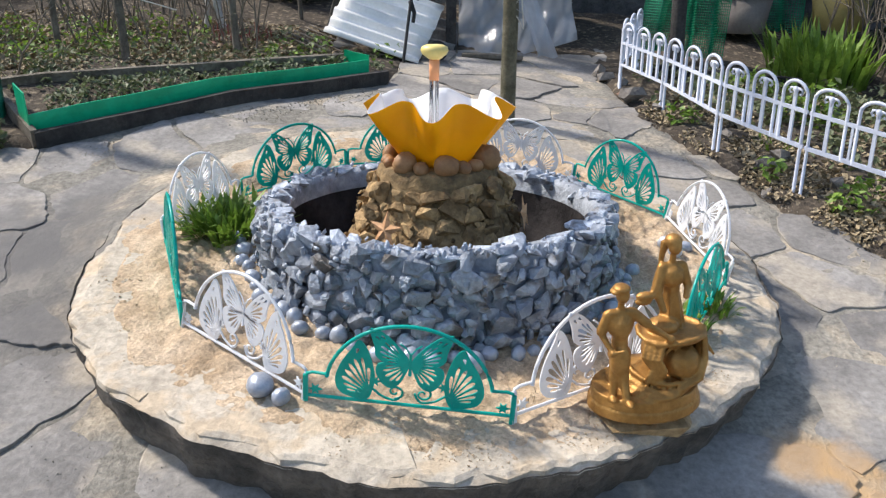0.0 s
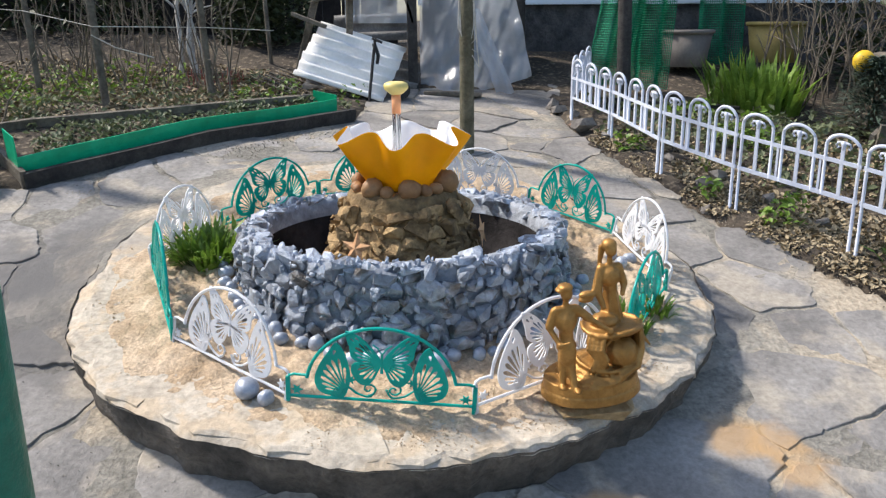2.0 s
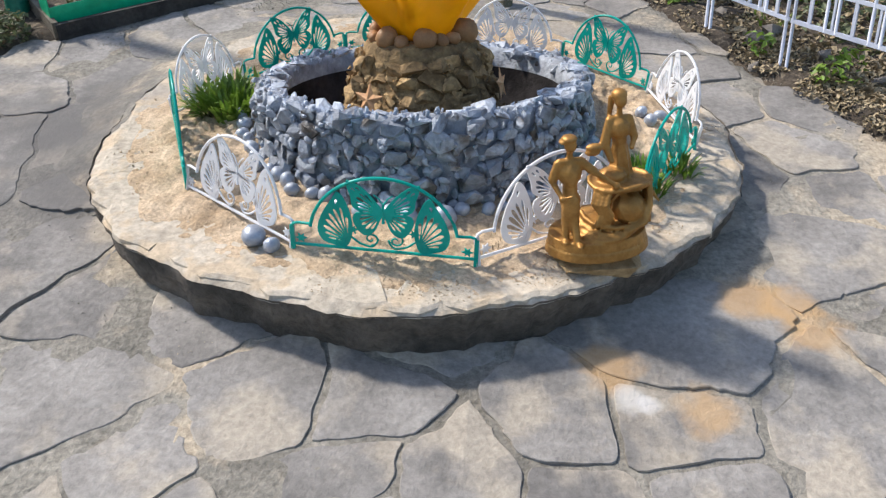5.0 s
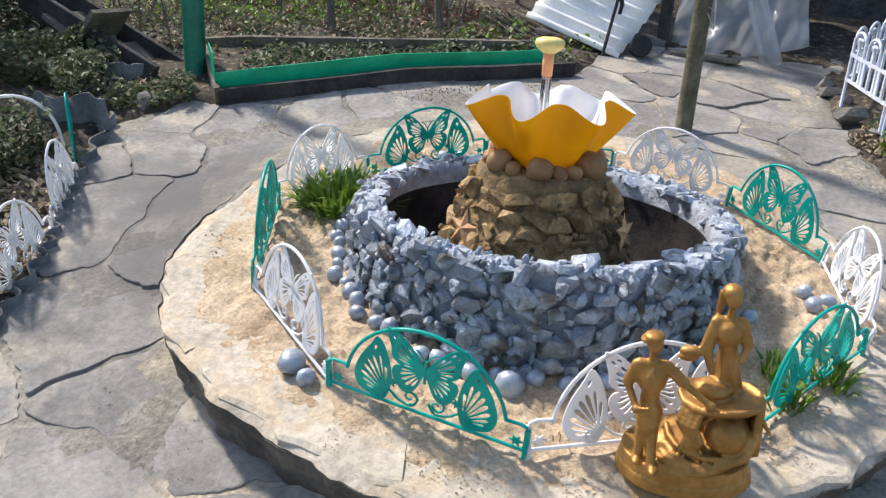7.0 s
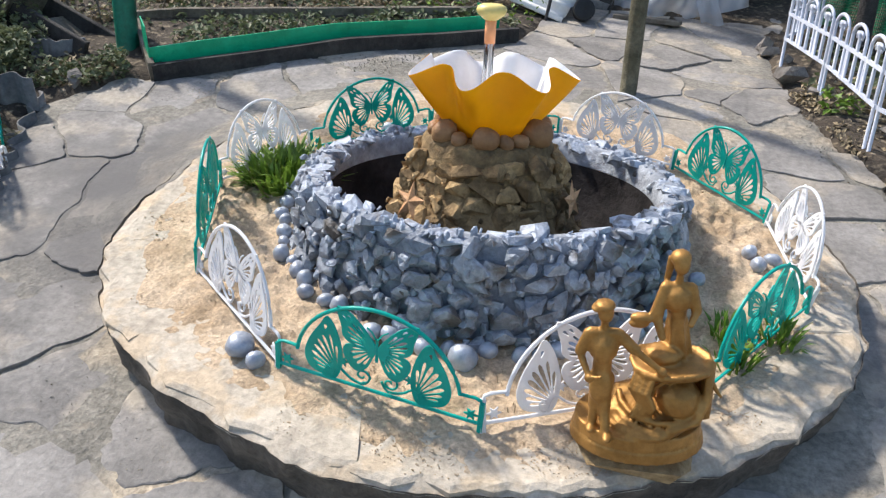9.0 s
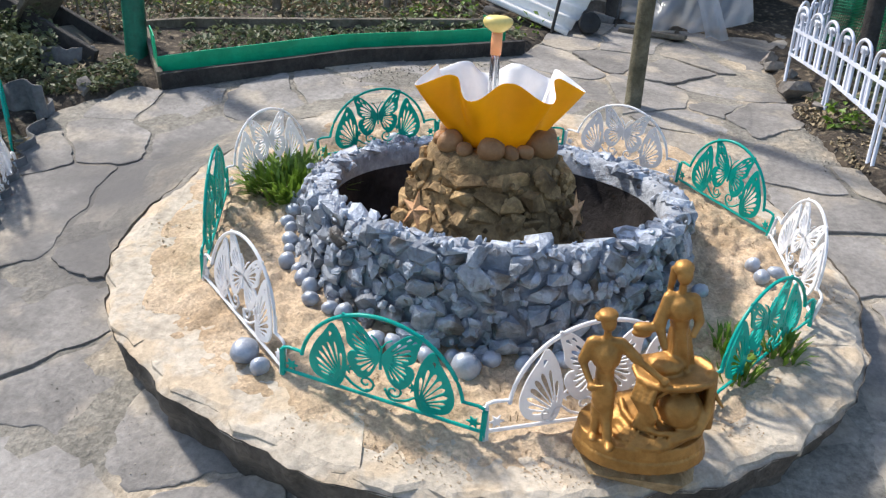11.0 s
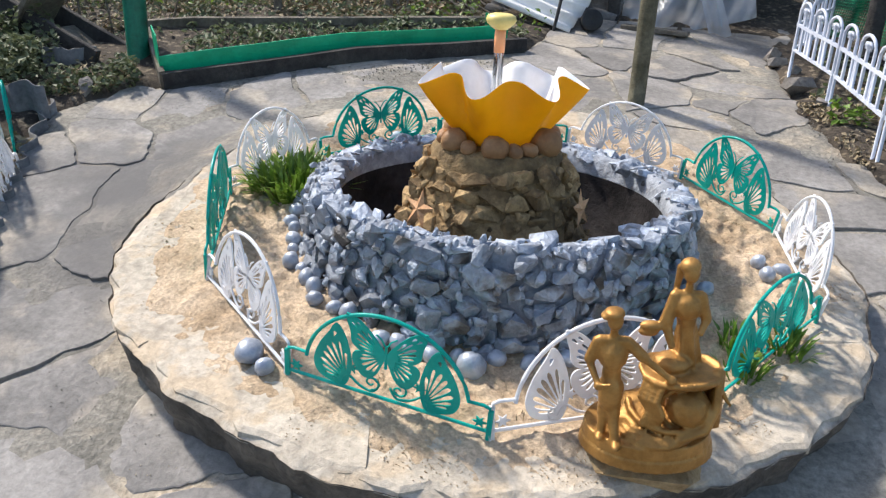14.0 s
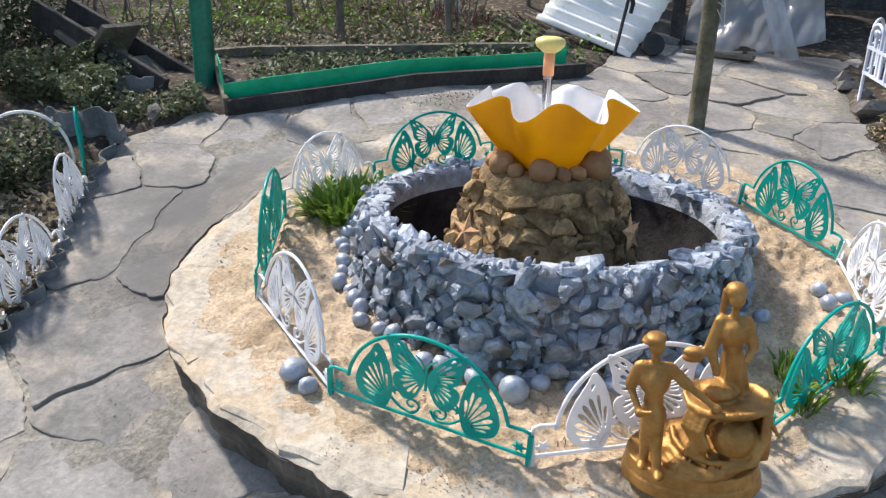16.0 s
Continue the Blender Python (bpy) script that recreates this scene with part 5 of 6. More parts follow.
leaf_stuff("litter", "dry straw and fallen leaves on the soil", "leaf litter", "straw", [(1.75, 1.15, 0.3), (2.05, 0.75, 0.35), (2.4, 0.3, 0.4), (1.5, 1.8, 0.35), (2.6, 1.4, 0.5), (2.2, 2.2, 0.5), (-1.7, 2.6, 0.7), (-2.7, 2.6, 0.7), (-1.1, 2.8, 0.4), (-2.35, 0.72, 0.22), (-3.0, 1.7, 0.6), (-2.2, -0.2, 0.3), (-2.0, -0.9, 0.25), (3.0, 0.2, 0.6), (-1.9, 1.9, 0.6), (-2.6, 2.2, 0.5), (-1.5, 2.3, 0.5)], 15000, 0.038, 0.03, 58)
leaf_stuff("yellow_bush", "leafy evergreen bush in front of the dark shed", "shrub", "leaf_dark", [(-1.35, 4.3, 0.45)], 3800, 0.06, 1.1, 59)
# the left-hand part is added where trees only shade the background
leaf_stuff("hedge", "dark tangled hedge behind the garden, partly added for tree shade", "hedge", "leaf_dark", [(-3.2, 4.8, 0.8), (-4.6, 4.2, 0.9), (-5.4, 3.0, 0.9), (3.9, 3.6, 0.6), (4.6, 2.6, 0.8)], 9000, 0.08, 1.1, 60)


def twigs(name, label, category, material, stems, seed, branch=3):
    """A bare shrub: stems (x, y, height, lean x, lean y, thickness) with side twigs."""
    rnd = random.Random(seed)
    b = Build()
    for x, y, h, lx, ly, r in stems:
        foot = G(x, y, -0.03)
        top = foot + Vector((lx, ly, h))
        path = [foot.lerp(top, k / 5) + Vector((rnd.uniform(-1, 1), rnd.uniform(-1, 1), 0)) * 0.03 * h * (k > 0) for k in range(6)]
        b.tube(path, r, r * 0.35, 5)
        for _ in range(branch):
            k = rnd.randrange(2, 5)
            p = path[k]
            d = Vector((rnd.uniform(-1, 1), rnd.uniform(-1, 1), rnd.uniform(0.2, 1.2))).normalized() * h * rnd.uniform(0.15, 0.4)
            b.tube([p, p + d * 0.5 + Vector((0, 0, 0.01)), p + d], r * 0.45, r * 0.2, 4)
    return tagged(done(name, b, material), label, category)


rnd = random.Random(70)
for cx, cy, n, h, name in ((-2.15, 2.5, 26, 0.7, "cane_shrub"), (-1.55, 2.75, 30, 0.8, "cane_shrub"), (-2.7, 2.9, 26, 0.8, "cane_shrub"), (-2.2, 3.4, 26, 0.9, "cane_shrub"), (-3.3, 2.6, 26, 0.9, "cane_shrub"), (-3.6, 1.6, 22, 0.8, "cane_shrub"), (-2.75, 1.55, 16, 0.55, "cane_shrub")):
    twigs(name, "bare brown cane shrub with thin upright stems", "shrub", "bare", [(cx + rnd.uniform(-0.3, 0.3), cy + rnd.uniform(-0.3, 0.3), h * rnd.uniform(0.5, 1.25), rnd.uniform(-0.3, 0.3), rnd.uniform(-0.15, 0.15), rnd.uniform(0.004, 0.009)) for _ in range(int(n * 0.62))], int(cx * 10) + 90)
for cx, cy, n, h in ((3.25, 2.9, 22, 1.1), (3.7, 2.5, 26, 1.2), (3.0, 3.3, 12, 1.1)):
    twigs("bare_bush", "bare pale branched bush behind the irises", "shrub", "bare", [(cx + rnd.uniform(-0.3, 0.3), cy + rnd.uniform(-0.25, 0.25), h * rnd.uniform(0.6, 1.2), rnd.uniform(-0.3, 0.3), rnd.uniform(-0.2, 0.2), rnd.uniform(0.005, 0.011)) for _ in range(n)], int(cx * 10) + 200, 5)
twigs("bleached_trunk", "pale bleached sticks leaning together like a tent", "dead tree", "whitewash", [(-1.62, 3.0, 1.3, -0.16, 0.05, 0.026), (-1.78, 3.05, 1.3, 0.12, 0.0, 0.024), (-1.7, 3.1, 1.2, -0.02, 0.05, 0.02), (-1.56, 3.05, 1.1, -0.25, 0.0, 0.015)], 300, 4)
twigs("peony_shoots", "short red peony shoots", "plant", "red_stem", [(-1.45 + rnd.uniform(-0.2, 0.2), 2.75 + rnd.uniform(-0.12, 0.12), rnd.uniform(0.08, 0.17), 0, 0, 0.006) for _ in range(40)], 301, 2)
for x, y, r, h in ((-2.485, 2.233, 0.022, 1.25), (-1.987, 2.044, 0.028, 1.2), (-1.417, 2.486, 0.026, 1.1), (-1.15, 3.4, 0.018, 1.2)):
    f = G(x, y, -0.05)
    build_pole("stake", f, (f.x - 0.05, f.y, f.z + h), r, "wood", "grey weathered wooden stake in the border", "stake", 8)
line = Build()
pts = [G(-3.2, 2.2, 0.62), G(-2.485, 2.2, 0.6), G(-1.987, 2.01, 0.55), G(-1.417, 2.45, 0.5), G(-1.0, 2.7, 0.45)]
line.tube(pts, 0.003, sides=5)
tagged(done("string_line", line, "rope"), "pale string tied from stake to stake", "string")
line = Build().tube([G(-2.0, 2.0, 0.5), G(-1.85, 1.98, 0.43), G(-1.62, 1.97, 0.38)], 0.004, sides=5)
tagged(done("loose_string", line, "rope"), "loose pale string end hanging off a stake", "string")

# ---- shed, house and stored materials at the back ----


def upright_box(name, x0, y0, x1, y1, z0, z1, material, parent=None, label=""):
    return done(name, Build().box(x0, y0, z0, x1, y1, z1), material, parent, label)


shed = thing("shed", "dark unlit timber shed behind the garden", "shed")
for i in range(34):
    x = -6.6 + i * 0.19
    upright_box("wall_board", x, 5.2 + 0.02 * (i % 3), x + 0.18, 5.26 + 0.02 * (i % 3), 0.5, 3.0, "shed", shed)
upright_box("roof", -6.8, 4.9, 0.1, 6.4, 3.0, 3.1, "shed", shed)
for i in range(26):
    y = -0.4 + i * 0.22
    upright_box("side_board", -6.72 + 0.02 * (i % 2), y, -6.66 + 0.02 * (i % 2), y + 0.21, -0.8, 3.0, "shed", shed)

house = thing("house", "house with white vinyl siding above a stone foundation coloured dark for shade", "house")
# the foundation's dark colour holds the shade below the siding
upright_box("foundation", 0.1, 4.32, 6.0, 4.7, 0.3, 1.165, "plinth", house, "rough stone foundation, coloured dark for shade")
# the upper rows are out of view, added so that the wall shades the tubs
for i in range(26):
    b = Build()
    z = 1.165 + i * 0.11
    b.add([(0.06, 4.3, z), (6.0, 4.3, z), (6.0, 4.325, z + 0.112), (0.06, 4.325, z + 0.112), (0.06, 4.4, z), (6.0, 4.4, z), (6.0, 4.4, z + 0.112), (0.06, 4.4, z + 0.112)], [(0, 1, 2, 3), (1, 0, 4, 5), (0, 3, 7, 4), (2, 1, 5, 6)])
    done("siding_plank", b, "siding", house)
upright_box("drip_edge", 0.06, 4.27, 6.0, 4.3, 1.15, 1.168, "siding", house)
for x in (1.62, 3.1, 4.6):
    upright_box("seam", x, 4.292, x + 0.012, 4.299, 1.17, 4.0, "siding", house)


def wavy_sheet(corner, along, across, waves, height, thick=0.006, n=100, m=6, uneven=0.02):
    """A corrugated sheet: the waves run along, and repeat across."""
    corner, along, across = Vector(corner), Vector(along), Vector(across)
    nrm = along.cross(across).normalized()
    b = Build()
    vs = []
    for s in (0, 1):
        for i in range(n + 1):
            for k in range(m + 1):
                u, v = i / n, k / m
                edge = uneven * noise.noise(Vector((u * 4, k, 0))) if k in (0, m) else 0
                vs.append(corner + across * u + along * (v + edge) + nrm * (height * math.sin(2 * math.pi * waves * u) - s * thick))
    w = m + 1
    o = (n + 1) * w
    f = [(i * w + k, (i + 1) * w + k, (i + 1) * w + k + 1, i * w + k + 1) for i in range(n) for k in range(m)]
    f += [(o + a, o + d, o + c, o + e) for a, e, c, d in [(i * w + k, (i + 1) * w + k, (i + 1) * w + k + 1, i * w + k + 1) for i in range(n) for k in range(m)]]
    for i in range(n):
        f += [(i * w, o + i * w, o + (i + 1) * w, (i + 1) * w), (i * w + m, (i + 1) * w + m, o + (i + 1) * w + m, o + i * w + m)]
    for k in range(m):
        f += [(k, k + 1, o + k + 1, o + k), (n * w + k, o + n * w + k, o + n * w + k + 1, n * w + k + 1)]
    return b.add(vs, f)


tagged(done("corrugated_sheet", wavy_sheet((-0.84, 2.56, 0.66), (0.64, -0.05, -0.2), (0.17, 0.44, 0.36), 6, 0.017), "slate", smooth=True), "white corrugated fibre cement sheet leaning on timber", "roofing sheet")
tagged(done("corrugated_sheet", wavy_sheet((-0.8, 2.66, 0.55), (0.78, 0.02, -0.17), (0.12, 0.4, 0.3), 4.2, 0.022), "slate_old", smooth=True), "grey corrugated sheet under the white one", "roofing sheet")
tagged(done("corrugated_sheet", wavy_sheet((-0.6, 3.15, 0.86), (0.62, 0.0, 0.02), (0.0, 0.12, 0.2), 1.5, 0.03), "slate_old", smooth=True), "old grey sheet stacked behind the timber frame", "roofing sheet")


def beam(name, a, b, w, d, material, label, category):
    a, b = Vector(a), Vector(b)
    x = (b - a).normalized()
    y = Vector((0, 1, 0))
    z = x.cross(y).normalized()
    y = z.cross(x)
    m = Matrix(((x.x, y.x, z.x, a.x), (x.y, y.y, z.y, a.y), (x.z, y.z, z.z, a.z), (0, 0, 0, 1)))
    ob = done(name, Build().box(0, -d / 2, -w / 2, (b - a).length, d / 2, w / 2, m), material)
    bevel(ob, 0.004, 1)
    return tagged(ob, label, category)


beam("beam", (-0.72, 2.88, 1.185), (0.25, 2.9, 1.33), 0.065, 0.05, "wood", "grey weathered beam resting on posts", "timber")
beam("timber_upright", (0.02, 2.92, 0.4), (0.0, 2.92, 1.9), 0.075, 0.07, "tar", "dark weathered upright timber", "timber")
beam("timber_upright", (-0.47, 3.0, 0.5), (-0.44, 3.0, 1.7), 0.05, 0.05, "wood", "grey weathered upright timber", "timber")
beam("timber_upright", (-0.9, 3.0, 0.5), (-0.68, 2.95, 1.25), 0.05, 0.05, "wood", "grey weathered leaning timber", "timber")
beam("timber_brace", (-0.06, 2.9, 1.28), (0.02, 2.9, 1.0), 0.025, 0.03, "wood", "thin grey wooden brace", "timber")
beam("plank", (-0.86, 2.85, 1.07), (-0.62, 2.8, 0.98), 0.03, 0.08, "wood", "short weathered plank on the stack", "timber")
for i in range(6):
    beam("lath", (-1.15 + 0.03 * i, 2.75 + 0.05 * i, 0.62 + 0.01 * i), (-0.62 + 0.05 * i, 2.4 + 0.03 * i, 0.44 + 0.008 * i), 0.014, 0.02, "wood" if i % 2 else "bare", "thin weathered lath lying beside the sheet", "timber")
beam("plank", (0.1, 2.78, 0.5), (0.52, 2.72, 0.49), 0.03, 0.1, "wood", "old grey plank lying by the polythene", "timber")
build_pole("thin_rod", (-0.305, 2.5, 0.42), (-0.25, 2.62, 0.9), 0.011, "tar", "thin dark rod leaning against the white sheet", "rod", 8)
b = Build().tube([(-0.26, 2.62, 0.86), (-0.23, 2.6, 0.78), (-0.24, 2.6, 0.72)], 0.016, 0.012, 6).tube([(-0.27, 2.6, 0.9), (-0.2, 2.58, 0.87)], 0.01, sides=6)
tagged(done("rag", b, "black"), "black rag tied to the thin rod", "rag")
tub = Build().lathe([(0.0, 0.0), (0.07, 0.0), (0.085, 0.12), (0.08, 0.125), (0.0, 0.1)], 20)
ob = tagged(done("bucket", tub, "black", smooth=True), "black bucket lying under the white sheet", "bucket")
ob.matrix_basis = pose(-0.1, 2.64, 0.52, 75, 0, 20) @ Matrix.Scale(0.8, 4)


def build_film():
    b = Build()
    n, m = 60, 40
    vs = []
    for i in range(n + 1):
        for k in range(m + 1):
            u, v = i / n, k / m                       # v: 0 at the top
            x = 0.07 + u * (0.62 + 0.22 * v)
            z = 1.75 - 1.3 * v + (0.16 * u * u * v)
            y = 3.02 - 0.1 * v + 0.04 * math.sin(7 * u + 3.0 * v) * (0.3 + v) + 0.2 * noise.noise(Vector((u * 2.6 + 2.4 * v, v * 2.2, 1))) + 0.09 * noise.noise(Vector((u * 6 + 5 * v, v * 4 - u * 2, 2))) + 0.03 * noise.noise(Vector((u * 15 + 9 * v, v * 9 - 4 * u, 2)))
            vs.append((x, y, z))
    w = m + 1
    b.add(vs, [(i * w + k, (i + 1) * w + k, (i + 1) * w + k + 1, i * w + k + 1) for i in range(n) for k in range(m)])
    p = thing("polythene_sheet", "dusty translucent polythene sheet draped over stored timber", "polythene sheet")
    done("drape", b, "film", p, smooth=True)
    b = Build()
    vs = []
    for i in range(13):
        for k in range(21):
            u, v = i / 12, k / 20
            vs.append((0.46 + 0.26 * v + 0.11 * (u - 0.5) * (1 + 0.3 * v), 2.9 - 0.04 * v + 0.03 * math.sin(u * 7), 1.1 - 0.63 * v))
    b.add(vs, [(i * 21 + k, (i + 1) * 21 + k, (i + 1) * 21 + k + 1, i * 21 + k + 1) for i in range(12) for k in range(20)])
    done("fold", b, "film", p, smooth=True)


build_film()
b = Build()
vs = [(-0.5 + 0.55 * i / 14, 3.12 + 0.03 * noise.noise(Vector((i * 0.6, k * 0.5, 0))), 1.0 + 0.4 * k / 8) for i in range(15) for k in range(9)]
b.add(vs, [(i * 9 + k, (i + 1) * 9 + k, (i + 1) * 9 + k + 1, i * 9 + k + 1) for i in range(14) for k in range(8)])
tagged(done("film_scrap", b, "film", smooth=True), "crumpled scrap of polythene hanging behind the beam", "polythene sheet")
upright_box("stack_of_boards", 0.1, 3.25, 0.9, 3.9, 0.5, 1.25, "tar")
tagged(bpy.data.objects["stack_of_boards"], "dark stack of boards under the polythene", "timber")


def tub_pot(x, y, z, r, h, material, label):
    p = thing("plant_tub", label, "plant pot", m=pose(x, y, z))
    done("tub", Build().lathe([(0.0, 0.0), (r * 0.74, 0.0), (r * 0.78, 0.01), (r * 0.97, h - 0.03), (r * 0.95, h - 0.03), (r * 0.9, h - 0.04), (r * 0.7, h - 0.06)], 32), material, p, smooth=True)
    done("lip", Build().lathe([(r * 0.96, h - 0.035), (r * 1.04, h - 0.03), (r * 1.05, h - 0.006), (r * 1.0, h), (r * 0.92, h - 0.004)], 32), material, p, smooth=True)
    done("soil", Build().lathe([(r * 0.93, h - 0.03), (0.0, h - 0.025)], 24), "soil", p)


tub_pot(2.3, 3.6, 0.63, 0.22, 0.3, "pot_grey", "grey-brown plastic tub standing by the house")
tub_pot(3.06, 3.6, 0.66, 0.235, 0.33, "pot_yellow", "faded yellow plastic tub standing by the house")
twigs("tub_twigs", "bare dark twigs growing in the yellow tub", "plant", "bare", [(3.06 + rnd.uniform(-0.15, 0.15), 3.62 + rnd.uniform(-0.05, 0.05), rnd.uniform(0.5, 0.75), rnd.uniform(-0.15, 0.15), 0, 0.005) for _ in range(14)], 310, 4)

# green netting: cords crossing over a hanging, folded sheet


def build_net(x0, x1, y, z0, z1, lean, seed, label):
    b = Build()
    def at(u, v):
        return Vector((x0 + (x1 - x0) * u + lean * v, y + 0.06 * math.sin(u * 13 + seed) + 0.05 * noise.noise(Vector((u * 4, v * 3, seed))), z0 + (z1 - z0) * v))
    nu, nv = 34, 60
    for i in range(nu + 1):
        b.tube([at(i / nu, k / 12) for k in range(13)], 0.0035, sides=3, caps=False)
    for k in range(nv + 1):
        b.tube([at(i / 16, k / nv) for i in range(17)], 0.0035, sides=3, caps=False)
    tagged(done("netting", b, "net"), label, "netting")


build_net(1.3, 1.62, 2.75, 0.55, 1.6, 0.18, 1.0, "green plastic netting hung beside the timber pole")
build_net(1.62, 1.95, 2.9, 0.5, 1.6, 0.05, 3.0, "green plastic netting hung in folds by the timber pole")
build_net(2.5, 2.9, 3.95, 0.6, 1.8, 0.0, 5.0, "dark green netting hung against the house")


def build_conifer(x, y, h, r, seed):
    rr = random.Random(seed)
    p = thing("conifer", "small blue-green conifer bush", "conifer")
    f = G(x, y, -0.03)
    done("trunk", Build().tube([f, f + Vector((0, 0, h))], 0.02, 0.006, 6), "bare", p)
    b = Build()
    for _ in range(3000):
        t = rr.random() ** 0.8
        a = rr.uniform(0, 6.283)
        q = r * (1 - 0.75 * t) * math.sqrt(rr.random()) * (0.8 + 0.3 * math.sin(a * 5 + t * 20))
        d = Vector((math.cos(a), math.sin(a), rr.uniform(-0.2, 0.6)))
        b.blade(f + Vector((q * math.cos(a), q * math.sin(a), 0.04 + h * t)), d, 0.07, 0.012, 0.3)
    done("needles", b, "needle", p)


build_conifer(3.08, 2.05, 0.52, 0.36, 5)
build_conifer(3.45, 1.6, 0.5, 0.28, 6)


def build_figure():
    bm = bmesh.new()
    for k, (x, z, rx, rz) in enumerate(((-0.19, 0.02, 0.072, 0.075), (0.15, -0.05, 0.075, 0.08), (-0.03, 0.02, 0.13, 0.06), (0.1, 0.03, 0.1, 0.05), (0.0, -0.1, 0.05, 0.12), (0.0, -0.3, 0.045, 0.2))):
        made = bmesh.ops.create_icosphere(bm, subdivisions=3, radius=1, matrix=Matrix.LocRotScale((x, 0.02 * k, z), None, (rx, rx * 0.9, rz)))
        for f in {f for v in made["verts"] for f in v.link_faces}:
            f.material_index = 0 if k < 2 else 1
    me = bpy.data.meshes.new("garden_figure")
    bm.to_mesh(me)
    bm.free()
    me.materials.append(M["figure"])
    me.materials.append(M["bare"])
    me.shade_smooth()
    ob = tagged(done("garden_figure", me, "figure"), "plain brown garden figure with round yellow ends among bushes", "garden figure")
    ob.matrix_basis = Matrix.Translation(G(3.22, 2.3, 0.46))


build_figure()

# plank frame to the right and the tipped wooden steps to the left
board("plank_edging", (2.86, 1.66), (3.14, 2.02), -0.03, 0.13, 0.03, "wood")
board("plank_edging", (2.88, 1.64), (3.6, 1.5), -0.03, 0.2, 0.03, "wood")
board("plank_edging", (2.5, 0.78), (3.3, 0.62), -0.03, 0.2, 0.035, "wood")
board("plank_edging", (2.49, 0.81), (2.78, 1.2), -0.03, 0.18, 0.03, "wood")
board("plank_edging", (1.35, 2.55), (2.3, 2.42), -0.03, 0.1, 0.03, "tar")
for ob in bpy.data.objects:
    if ob.name.startswith("plank_edging"):
        tagged(ob, "weathered plank edging a bed behind the fence", "edging", "plank edgings")
steps = thing("wooden_steps", "old tipped wooden stair stringers lying in the border", "wooden steps")
for dx, dy, dz in ((0.0, 0.0, -0.02), (0.0, 0.26, -0.02)):
    a, e = Vector((-3.38 + dx, 0.9 + dy, 0.67 + dz)), Vector((-2.45 + dx, 0.88 + dy, 0.29 + dz))
    o = beam("stringer", a, e, 0.15, 0.035, "tar", "", "")
    o.parent = steps
for x, z, t in ((-3.08, 0.5, 28), (-2.87, 0.52, -52), (-2.7, 0.36, 30)):
    b = Build().box(-0.1, -0.16, -0.014, 0.1, 0.14, 0.014, pose(x, 1.0, z, 0, t, 0))
    done("tread", b, "wood", steps, "grey weathered tread")

# ---- loose stones ----
stones = [rock_mesh("field_stone", "stone", 400 + i, flat=0.7) for i in range(6)]
bricks = [rock_mesh("red_stone", "brick", 420 + i, flat=0.6) for i in range(3)]
for i, (x, y, s) in enumerate([(1.117, 1.96, 0.2), (1.2, 1.75, 0.12), (1.08, 2.3, 0.14), (1.02, 2.42, 0.12), (1.0, 2.55, 0.15), (1.5, 1.35, 0.1), (1.62, 1.0, 0.14), (1.72, 1.12, 0.16), (1.9, 0.85, 0.13), (2.1, 0.6, 0.1), (1.55, 0.75, 0.07), (2.35, 0.2, 0.1), (-2.28, 0.6, 0.13), (-2.45, 0.62, 0.09), (-2.15, 0.72, 0.08)]):
    ob = tagged(done("field_stone", stones[i % 6], "stone"), "rough grey-brown stone at the paving's edge", "stone", "stones along the edge")
    ob.matrix_basis = Matrix.LocRotScale(G(x, y, s * 0.2), Euler((0.2 * i, 0.1 * i, i)), (s, s * 0.8, s * 0.8))
for i, (x, y, s) in enumerate([(-1.62, 2.6, 0.2), (-1.15, 2.62, 0.16), (-1.3, 2.75, 0.12), (1.45, 1.15, 0.08), (1.08, 2.12, 0.1)]):
    ob = tagged(done("red_stone", bricks[i % 3], "brick"), "reddish broken stone lying on the soil", "stone", "reddish stones")
    ob.matrix_basis = Matrix.LocRotScale(G(x, y, s * 0.15), Euler((0.1 * i, 0.1, i)), (s, s * 0.6, s * 0.5))
b = Build()
rr = random.Random(91)
cv, cf = [v.co.copy() for v in stones[2].vertices], [tuple(q.vertices) for q in stones[2].polygons]
for i in range(2000):
    if i % 3 == 0:
        a = rr.uniform(0, 6.283)
        r = plinth_radius(a) + rr.uniform(0.0, 0.22)
        x, y = r * math.cos(a), r * math.sin(a)
    elif i % 3 == 1:
        t = rr.random()
        x, y = BED_A[0] + (BED_B[0] - BED_A[0]) * t + rr.uniform(0, 0.22), BED_A[1] + (BED_B[1] - BED_A[1]) * t - rr.uniform(0, 0.22)
    else:
        t = rr.random()
        k = rr.randrange(4)
        (ax, ay), (bx, by) = ((1.1, 1.62), (1.32, 1.12), (1.6, 0.58), (1.9, 0.2), (2.4, -0.3))[k:k + 2]
        x, y = ax + (bx - ax) * t + rr.gauss(0.03, 0.09), ay + (by - ay) * t + rr.gauss(0.02, 0.06)
    if math.hypot(x, y) < 1.3:
        continue
    s = rr.uniform(0.005, 0.014) * (0.6 if i % 3 == 0 else 1)
    m = Matrix.LocRotScale(G(x, y, 0.003), Euler((rr.uniform(0, 6), rr.uniform(0, 6), 0)), Vector((1, 0.8, 0.6)) * s)
    b.add([m @ v for v in cv], cf)
tagged(done("gravel", b, "mortar"), "scattered sandy crumbs of stone on the paving", "gravel", kind="stuff")
b = Build()
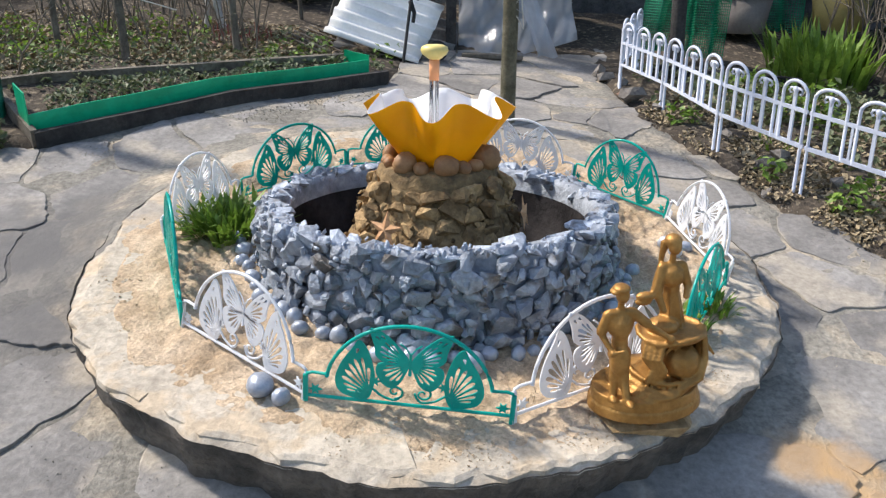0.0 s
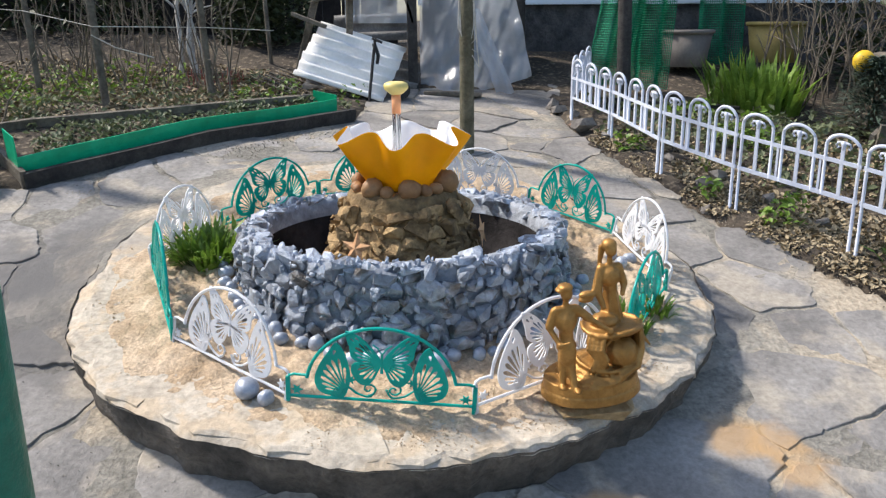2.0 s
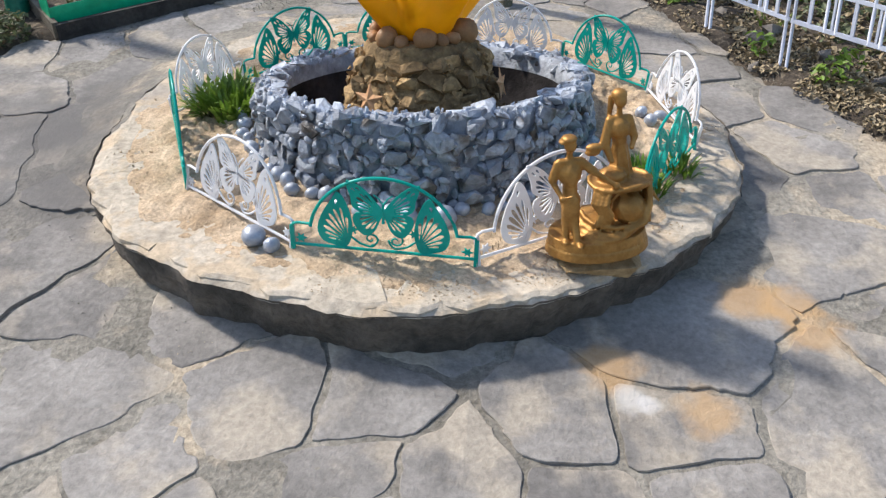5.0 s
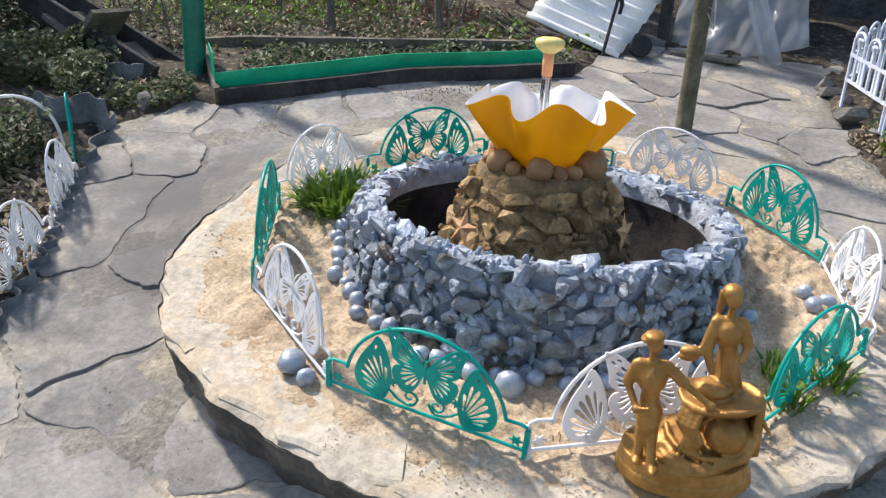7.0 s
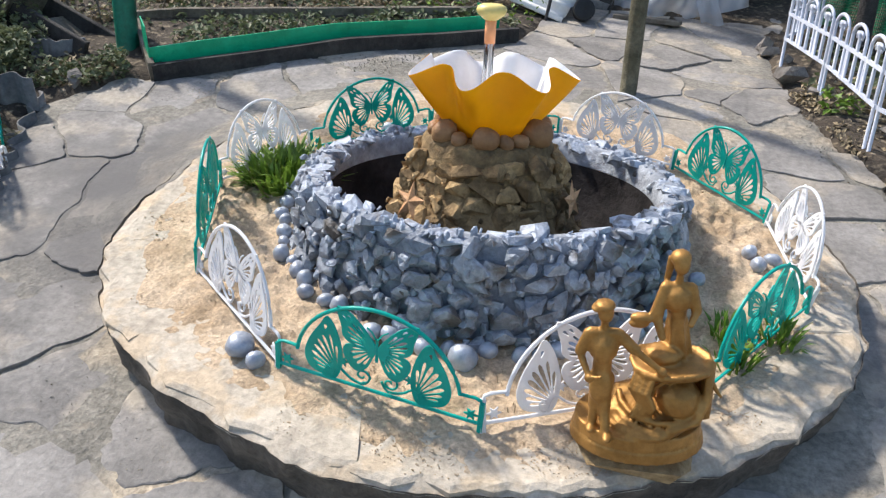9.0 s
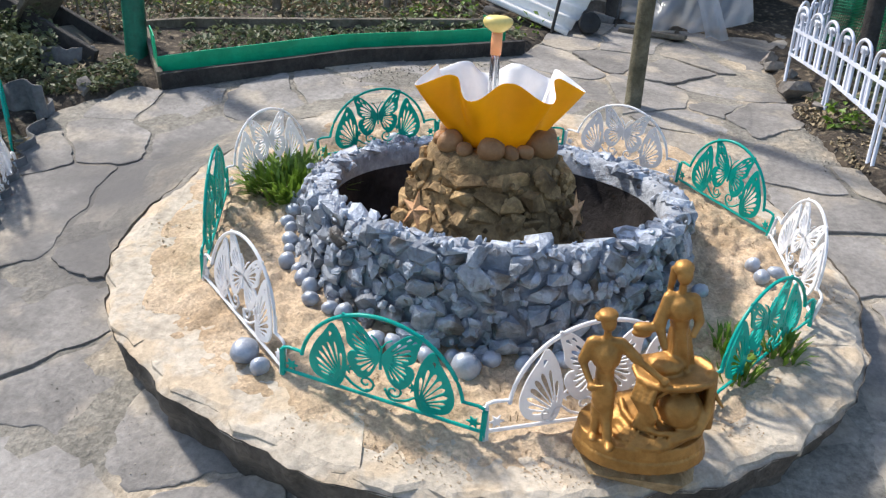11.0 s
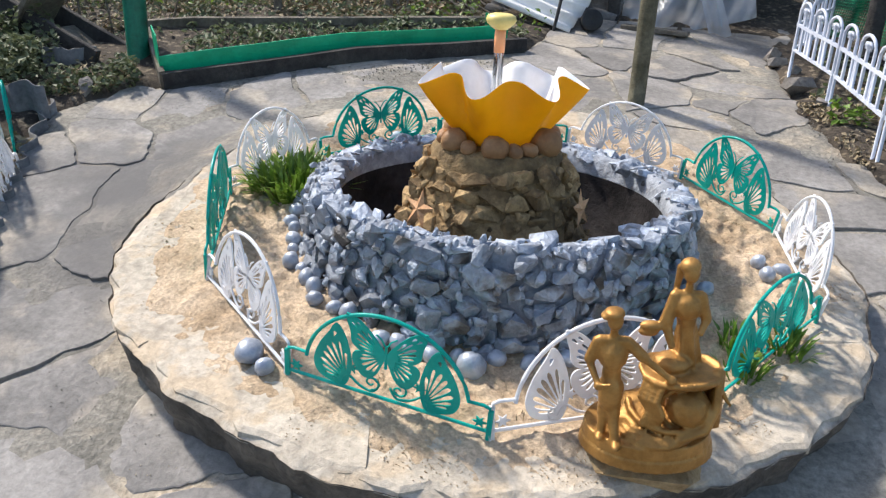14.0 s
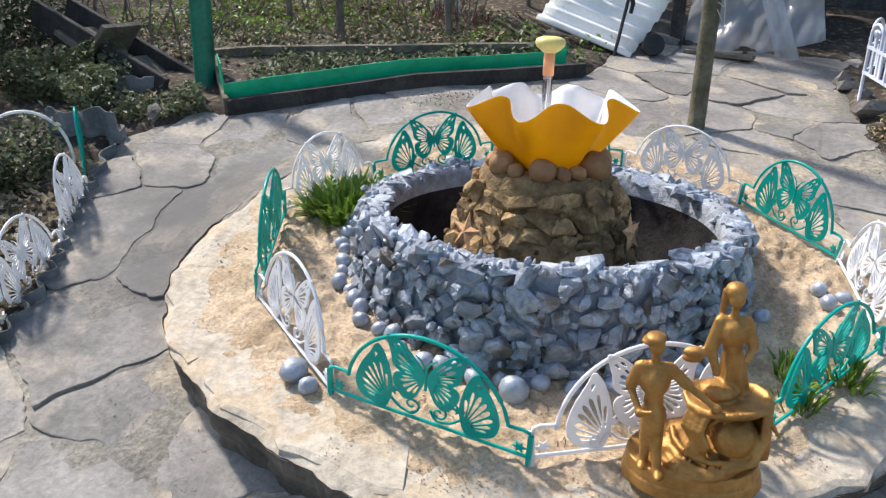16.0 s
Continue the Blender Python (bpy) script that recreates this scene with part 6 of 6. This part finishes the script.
for i in range(13000):                     # drifts of sand crumbs on the plinth
    a, r = rr.uniform(0, 6.283), rr.triangular(0.72, 1.3, 1.1)
    x, y = r * math.cos(a), r * math.sin(a)
    drift = noise.noise(Vector((x * 3.4, y * 3.4, 6))) + 0.5 * noise.noise(Vector((x * 9, y * 9, 6)))
    if drift < 0.1 or r > plinth_radius(a) - 0.05:
        continue
    s = rr.uniform(0.004, 0.009) * (1.8 if rr.random() < 0.12 else 1) * min(1.0, 0.5 + 2 * drift)
    m = Matrix.LocRotScale(S(x, y, 0.004 + sand_lift(x, y)), Euler((rr.uniform(0, 6), rr.uniform(0, 6), 0)), Vector((1, 0.8, 0.5)) * s)
    b.add([m @ v for v in cv], cf)
tagged(done("sand_lumps", b, "sand"), "small lumps of damp sand on the plinth", "sand", kind="stuff")
b = Build()
for cx, cy, r, n in ((1.75, 1.15, 0.14, 130), (1.62, 1.35, 0.1, 70), (2.2, 0.95, 0.16, 120), (2.05, 0.62, 0.1, 70), (2.45, 0.55, 0.16, 110), (2.3, 0.3, 0.1, 60), (1.5, 1.55, 0.08, 40), (2.75, 0.25, 0.2, 110)):
    for _ in range(n):
        a, q = rr.uniform(0, 6.283), r * math.sqrt(rr.random())
        s = rr.uniform(0.01, 0.045)
        m = Matrix.LocRotScale(G(cx + q * math.cos(a), cy + q * 0.7 * math.sin(a), 0.022), Euler((rr.uniform(-0.4, 0.4), rr.uniform(-0.4, 0.4), rr.uniform(0, 6))), Vector((1, 0.8, 0.45)) * s)
        b.add([m @ v for v in cv], cf)
tagged(done("sandy_clods", b, "sand"), "pale sandy clods and stone chips on the soil behind the fence", "gravel", kind="stuff")


# ---- flagstones ----
def build_flags():
    rnd = random.Random(77)
    step = 0.4
    seeds = []
    for j in range(-11, 8):
        for i in range(-9, 10):
            if rnd.random() > 0.14:
                seeds.append(((i + 0.5 * (j % 2) + rnd.uniform(-0.5, 0.5)) * step, (j + rnd.uniform(-0.5, 0.5)) * step * 0.86))
    for sx, sy in seeds:
        if not inside(sx, sy, PAVED) or math.hypot(sx, sy) < 1.02:
            continue
        slit = rnd.uniform(0.002, 0.014)
        cell = [(sx - 0.7, sy - 0.7), (sx + 0.7, sy - 0.7), (sx + 0.7, sy + 0.7), (sx - 0.7, sy + 0.7)]
        for ox, oy in seeds:
            dx, dy = ox - sx, oy - sy
            d = math.hypot(dx, dy)
            if d < 1e-6 or d > 1.6:
                continue
            lim = d / 2 - slit
            nx, ny = dx / d, dy / d
            nxt = []
            for (ax, ay), (bx, by) in zip(cell, cell[1:] + cell[:1]):
                da, db = (ax - sx) * nx + (ay - sy) * ny - lim, (bx - sx) * nx + (by - sy) * ny - lim
                if da <= 0:
                    nxt.append((ax, ay))
                if da * db < 0:
                    t = da / (da - db)
                    nxt.append((ax + (bx - ax) * t, ay + (by - ay) * t))
            cell = nxt
            if len(cell) < 3:
                break
        if len(cell) < 3:
            continue
        line = []
        for (ax, ay), (bx, by) in zip(cell, cell[1:] + cell[:1]):
            n = max(1, int(math.hypot(bx - ax, by - ay) / 0.024))
            line += [(ax + (bx - ax) * k / n, ay + (by - ay) * k / n) for k in range(n)]
        for _ in range(1):                     # worn corners
            line = [((p[0] + 2 * q[0] + r[0]) / 4, (p[1] + 2 * q[1] + r[1]) / 4) for p, q, r in zip(line[-1:] + line[:-1], line, line[1:] + line[:1])]
        chips = rnd.uniform(0, 50)
        for k, (x, y) in enumerate(line):
            w = 0.055 * noise.noise(Vector((x * 3.2, y * 3.2, 0))) + 0.02 * noise.noise(Vector((x * 10, y * 10, 3)))
            v = 0.05 * noise.noise(Vector((x * 3.2, y * 3.2, 20)))
            c = 1 - 0.09 * max(0.0, noise.noise(Vector((x * 16, y * 16, chips)))) - 0.06 * max(0.0, noise.noise(Vector((x * 38, y * 38, chips))))
            line[k] = (sx + (x + w - sx) * c, sy + (y + v - sy) * c)
        n = len(line)
        tx, ty, h = rnd.uniform(-0.028, 0.028), rnd.uniform(-0.028, 0.028), rnd.uniform(-0.005, 0.002)
        vs = []
        for kk, (sc, dz) in enumerate(((1.0, -0.03), (1.0, 0.004), (0.985, 0.006))):
            for x, y in line:
                px, py = sx + (x - sx) * sc, sy + (y - sy) * sc
                vs.append(G(px, py, dz + h + tx * (px - sx) + ty * (py - sy)))
        vs.append(G(sx, sy, 0.007 + h))
        f = [(k * n + i, k * n + (i + 1) % n, (k + 1) * n + (i + 1) % n, (k + 1) * n + i) for k in range(2) for i in range(n)] + [(2 * n + i, 2 * n + (i + 1) % n, 3 * n) for i in range(n)]
        done("flagstone", Build().add(vs, f), "flag", pavement)


build_flags()
